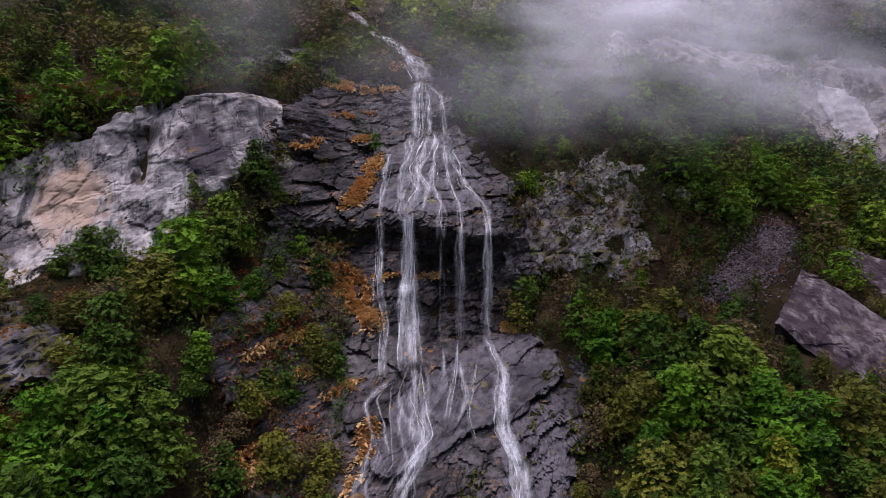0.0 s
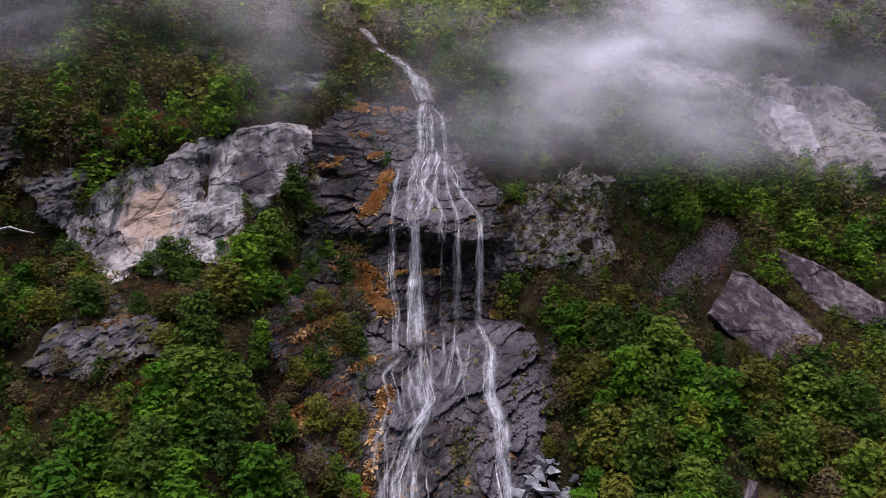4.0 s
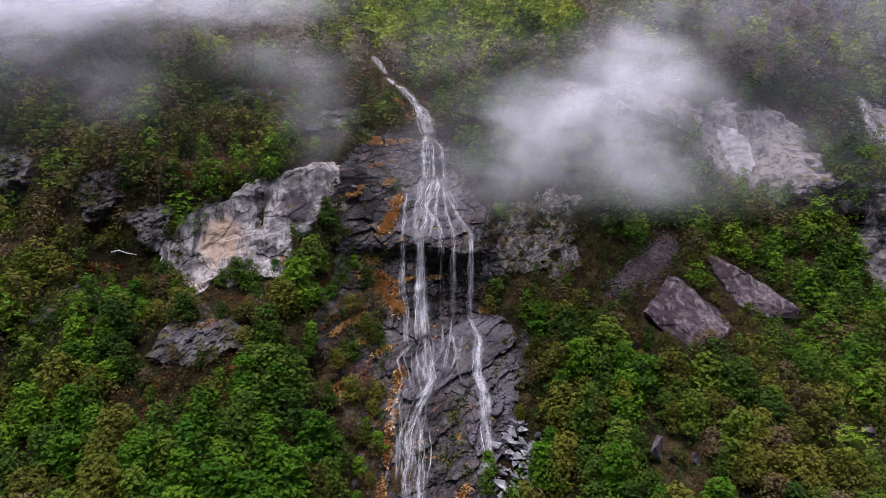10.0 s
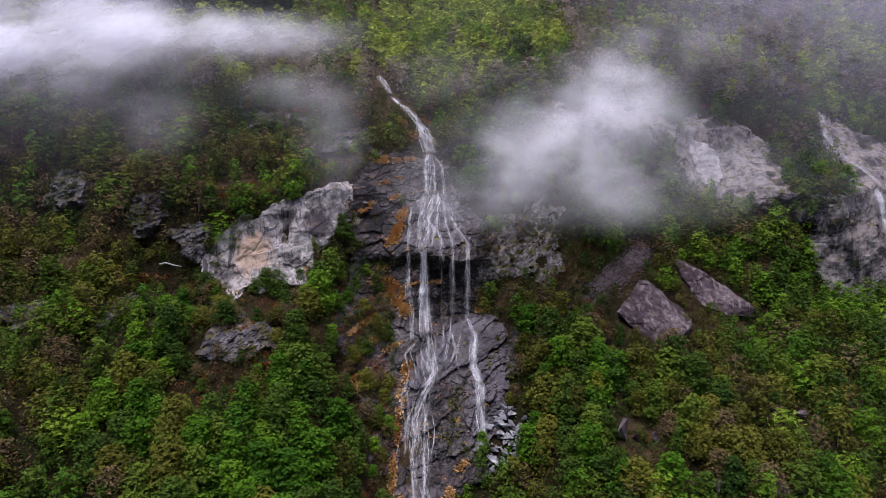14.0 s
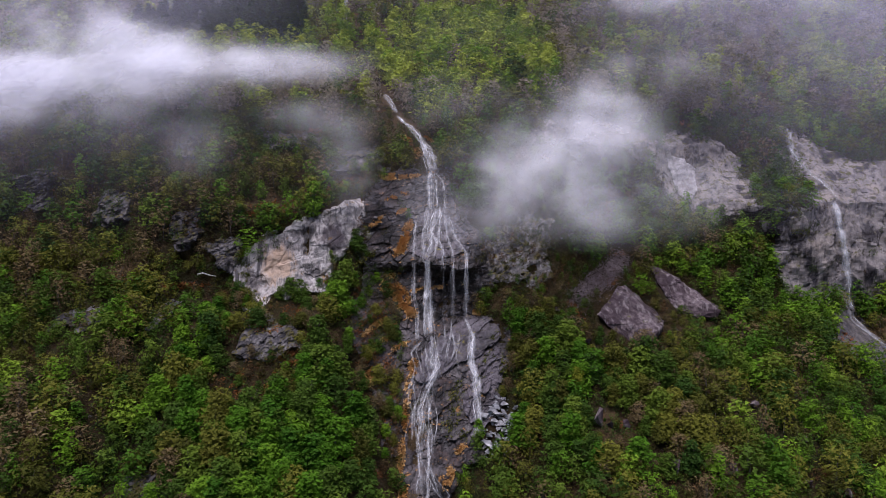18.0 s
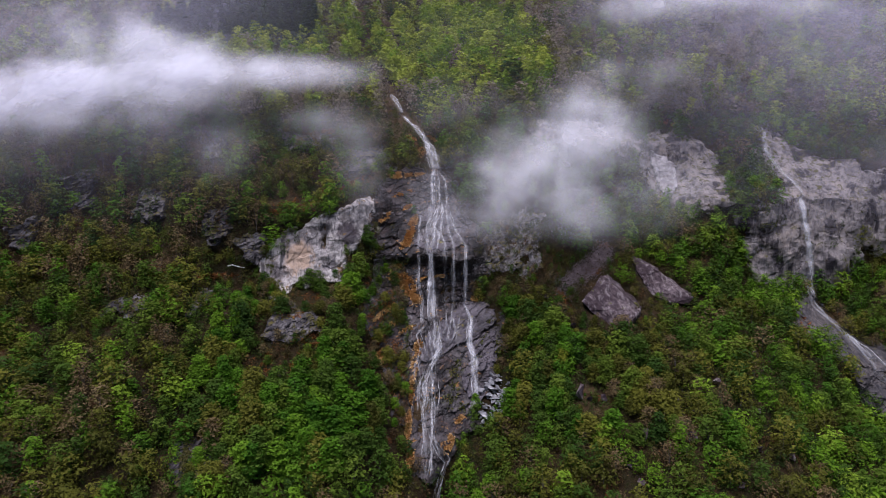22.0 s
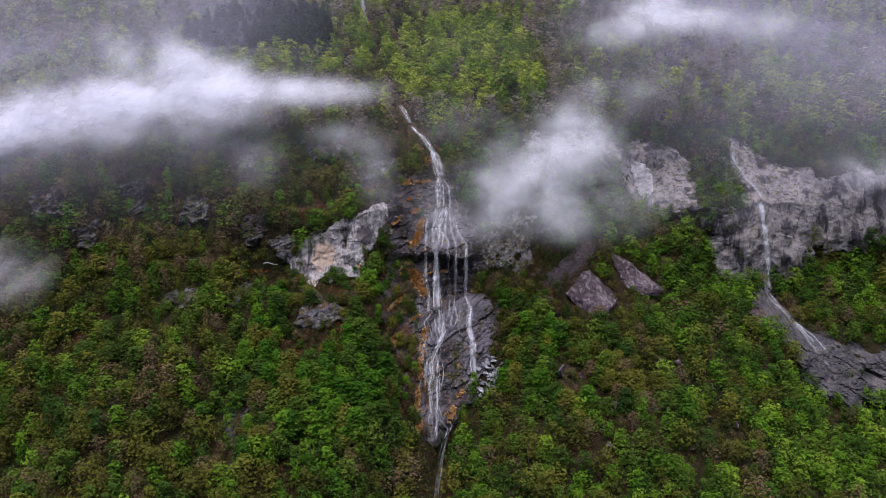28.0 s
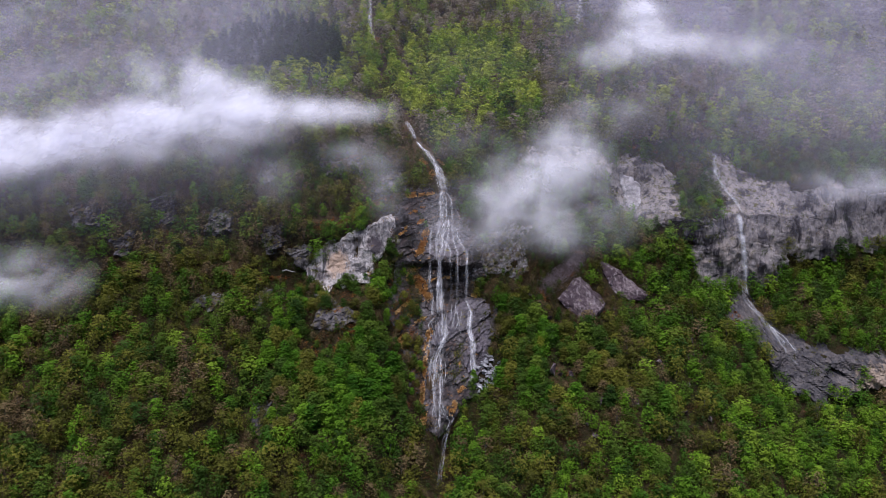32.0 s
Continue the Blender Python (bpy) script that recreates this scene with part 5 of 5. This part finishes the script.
def dead_snag(x, z):
    y = float(slope_y(x, z))
    thing = tagged(new("dead_tree"), "bare pale dead tree with forked foot", "dead wood")
    thing.location = (x, y - 1.0, z)
    p, f = tube([(0, 0, 0), (0.1, -0.1, 2), (0.25, 0, 4), (0.3, 0.1, 5.5)], [0.12, 0.1, 0.07, 0.02], 6)
    solid("trunk", mesh_from("trunk", p, f, smooth=True), BIRCH_BARK, thing)
    for side in (-0.5, 0.6, 0.15):
        p, f = tube([(0.05, 0, 1.2), (side * 0.6, -0.1, 0.5), (side, -0.1, -0.5)], [0.07, 0.06, 0.04], 5)
        solid("root", mesh_from("root", p, f, smooth=True), BIRCH_BARK, thing)


def lone_sapling():
    """The slender young birch that grows from a grassy ledge beside the fan of water."""
    thing = tagged(new("birch_sapling"), "slender young birch on a grassy ledge by the fall", "tree")
    blades, mid, facing = broadleaf(901, 240, 0.05, spread=0.26, low=0.35, shelves=12)
    p, f = stem(901, mid, 8, girth=0.016)
    solid("trunk", mesh_from("trunk", p, f, smooth=True), BIRCH_BARK, thing)
    solid("crown", blades_mesh("crown", blades, facing), LEAVES["fresh"], thing)
    thing.location, thing.scale = (-11, float(surface_y(np.array([-11.0]), np.array([116.0]))[0]) - 0.3, 115.8), (4.6, 4.6, 4.6)


def pointed_tree():
    """The yellow-green young tree with a pointed crown below the great boulders."""
    thing = tagged(new("broadleaf_tree"), "yellow-green pointed young tree standing among browner trees", "tree")
    blades, mid, facing = broadleaf(911, 1500, 0.034, spread=0.25, low=0.06, shelves=22)
    p, f = stem(911, mid, 12, girth=0.012)
    solid("trunk", mesh_from("trunk", p, f, smooth=True), BARK, thing)
    solid("crown", blades_mesh("crown", blades, facing), leaf_material("yellow_green_leaves", ((0.12, 0.16, 0.012), (0.15, 0.18, 0.014), (0.18, 0.20, 0.016)), holes=62.0), thing)
    thing.location, thing.scale = (34.4, float(slope_y(34.4, 72.5)) - 0.5, 72.3), (9.5, 9.5, 9.6)


pointed_tree()
lone_sapling()
fallen_trunk()
dead_snag(-41.5, 73)
# ---- cloud and mist: each bank is a stack of soft sheets of vapour, dense at its heart ----
def vapour_bank(name, label, puffs, sheets, thick, material, spread=3.0, step=2.0, seed=1, category="cloud", lean=1.3):
    """puffs: centre x, y, z, radii x, y, z and density."""
    p = np.array(puffs, float)
    low, high = (p[:, :3] - 1.5 * p[:, 3:6]).min(0), (p[:, :3] + 1.5 * p[:, 3:6]).max(0)
    x, z = np.meshgrid(np.arange(low[0], high[0], step), np.arange(low[2], high[2], step))
    bank = tagged(new(name), label, category)
    bank.location = p[:, :3].mean(0)
    for k in range(sheets):
        share = (k + 0.5) / sheets
        y = low[1] + (high[1] - low[1]) * share + spread * fractal(x / 30, z / 22, seed + k, 3) + lean * (z - z.mean())
        total = 0.0
        for px, py, pz, rx, ry, rz, dense in puffs:
            wx, wz = 0.5 * rx * fractal(x / 22, z / 16, seed + 50 + k, 3), 0.5 * rz * fractal(x / 22 + 5, z / 16, seed + 60 + k, 3)
            mid = py + lean * (pz - z.mean())
            gap = ((x + wx - px) / rx) ** 2 + ((y - mid) / (1.6 * ry)) ** 2 * 0.5 + ((z + wz - pz) / rz) ** 2
            total = total + dense * np.exp(-1.15 * gap)
        torn = np.clip(0.75 + 0.75 * fractal(x / 14, z / 10, seed + 80 + 3 * k, 4), 0, 1.6)
        total = np.clip(total * torn - 0.02, 0, 1) * thick
        rim = np.minimum(np.minimum(x - low[0], high[0] - x), np.minimum(z - low[2], high[2] - z))
        total = total * np.clip(rim / 6, 0, 1)
        faces = grid_faces(*x.shape)
        faces = faces[(total.ravel()[faces] > 0.002).any(1)]
        if not len(faces):
            continue
        used, faces = np.unique(faces, return_inverse=True)
        points = np.stack([x, y, z], -1).reshape(-1, 3)[used] - np.array(bank.location)
        me = mesh_from("vapour", points, faces.reshape(-1, 4), total.ravel()[used], "vapour_depth", smooth=True)
        solid("vapour", me, material, bank)


vapour_bank("cloud_bank", "white cloud bank hanging before the wooded slope", [
    (-215, 122, 150, 38, 8, 13, 1.3), (-172, 122, 152, 30, 8, 12, 1.2), (-137, 122, 161, 26, 8, 10, 1.2), (-108, 122, 166, 22, 8, 8, 1.2), (-84, 122, 166, 20, 8, 6, 1.0), (-62, 122, 166, 18, 7, 5, 0.75), (-40, 124, 166, 15, 6, 5, 0.4),
    (-139, 122, 179, 5, 6, 10, 0.55), (-122, 122, 183, 5, 6, 10, 0.5), (-111, 122, 178, 8, 6, 8, 0.7), (-95, 122, 175, 9, 6, 7, 0.7), (-150, 122, 187, 4, 5, 9, 0.3), (-128, 120, 151, 26, 7, 5, 0.35), (-96, 120, 157, 24, 7, 5, 0.35)], 9, 0.6, CLOUD, seed=3)
vapour_bank("drifting_cloud", "grey-white cloud drifting before the cliff beside the waterfall", [
    (16, 112, 122, 10, 6, 7, 0.6), (26, 113, 129, 14, 7, 10, 0.9), (36, 114, 137, 15, 7, 11, 1.05), (46, 115, 145, 13, 7, 11, 0.9), (57, 116, 155, 10, 6, 12, 0.55),
    (64, 118, 166, 5, 6, 9, 0.25), (32, 112, 121, 20, 6, 8, 0.5), (22, 116, 150, 9, 6, 12, 0.3), (52, 112, 133, 12, 6, 8, 0.35), (50, 114, 152, 11, 6, 12, 0.7), (4, 110, 129, 11, 6, 13, 0.32), (4, 120, 152, 18, 6, 10, 0.12), (62, 112, 128, 16, 6, 8, 0.3), (78, 114, 168, 16, 6, 12, 0.4)], 9, 0.295, CLOUD, seed=17)
vapour_bank("high_cloud", "bright torn cloud high on the slope", [
    (93, 168, 215, 9, 6, 18, 1.3), (88, 168, 200, 12, 6, 9, 0.9), (103, 168, 197, 14, 6, 7, 0.5), (70, 168, 192, 16, 6, 6, 0.35), (58, 168, 186, 10, 6, 4, 0.25), (124, 168, 196, 22, 6, 8, 0.3)], 8, 0.55, CLOUD, seed=29)
vapour_bank("mist_wisp", "thin mist wisp over dark trees", [(-30, 96, 140, 9, 5, 14, 0.45), (-42, 96, 148, 12, 5, 8, 0.4), (-26, 98, 128, 6, 5, 10, 0.3), (-72, 90, 140, 8, 5, 12, 0.4), (-95, 96, 146, 16, 5, 9, 0.4)], 5, 0.26, CLOUD, seed=37)
vapour_bank("mist_wisp", "thin mist wisp before a tall grey cliff", [(164, 116, 134, 12, 6, 6, 0.7), (182, 116, 136, 16, 6, 6, 0.6), (205, 116, 138, 22, 6, 6, 0.5)], 5, 0.35, CLOUD, seed=41)
vapour_bank("mist_wisp", "small patch of mist low among the trees", [(-152, 60, 104, 16, 6, 8, 0.6), (-175, 60, 108, 18, 6, 8, 0.7)], 5, 0.4, CLOUD, seed=47)


def build_haze():
    """Distance haze painted as three faint bluish sheets before the upper slope."""
    bank = tagged(new("haze"), "thin bluish haze along the upper mountainside", "haze")
    for k, off in enumerate((16, 40, 75)):
        x, z = np.meshgrid(np.arange(-420, 421, 10.0), np.arange(112, 420, 6.0))
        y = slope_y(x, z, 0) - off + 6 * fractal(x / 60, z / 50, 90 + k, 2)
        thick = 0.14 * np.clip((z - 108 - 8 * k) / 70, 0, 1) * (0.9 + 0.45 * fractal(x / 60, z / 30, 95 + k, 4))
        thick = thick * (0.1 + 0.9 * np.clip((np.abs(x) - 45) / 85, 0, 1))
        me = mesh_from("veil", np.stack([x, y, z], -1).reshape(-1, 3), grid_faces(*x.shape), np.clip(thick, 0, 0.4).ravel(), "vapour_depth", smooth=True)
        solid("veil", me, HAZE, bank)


build_haze()
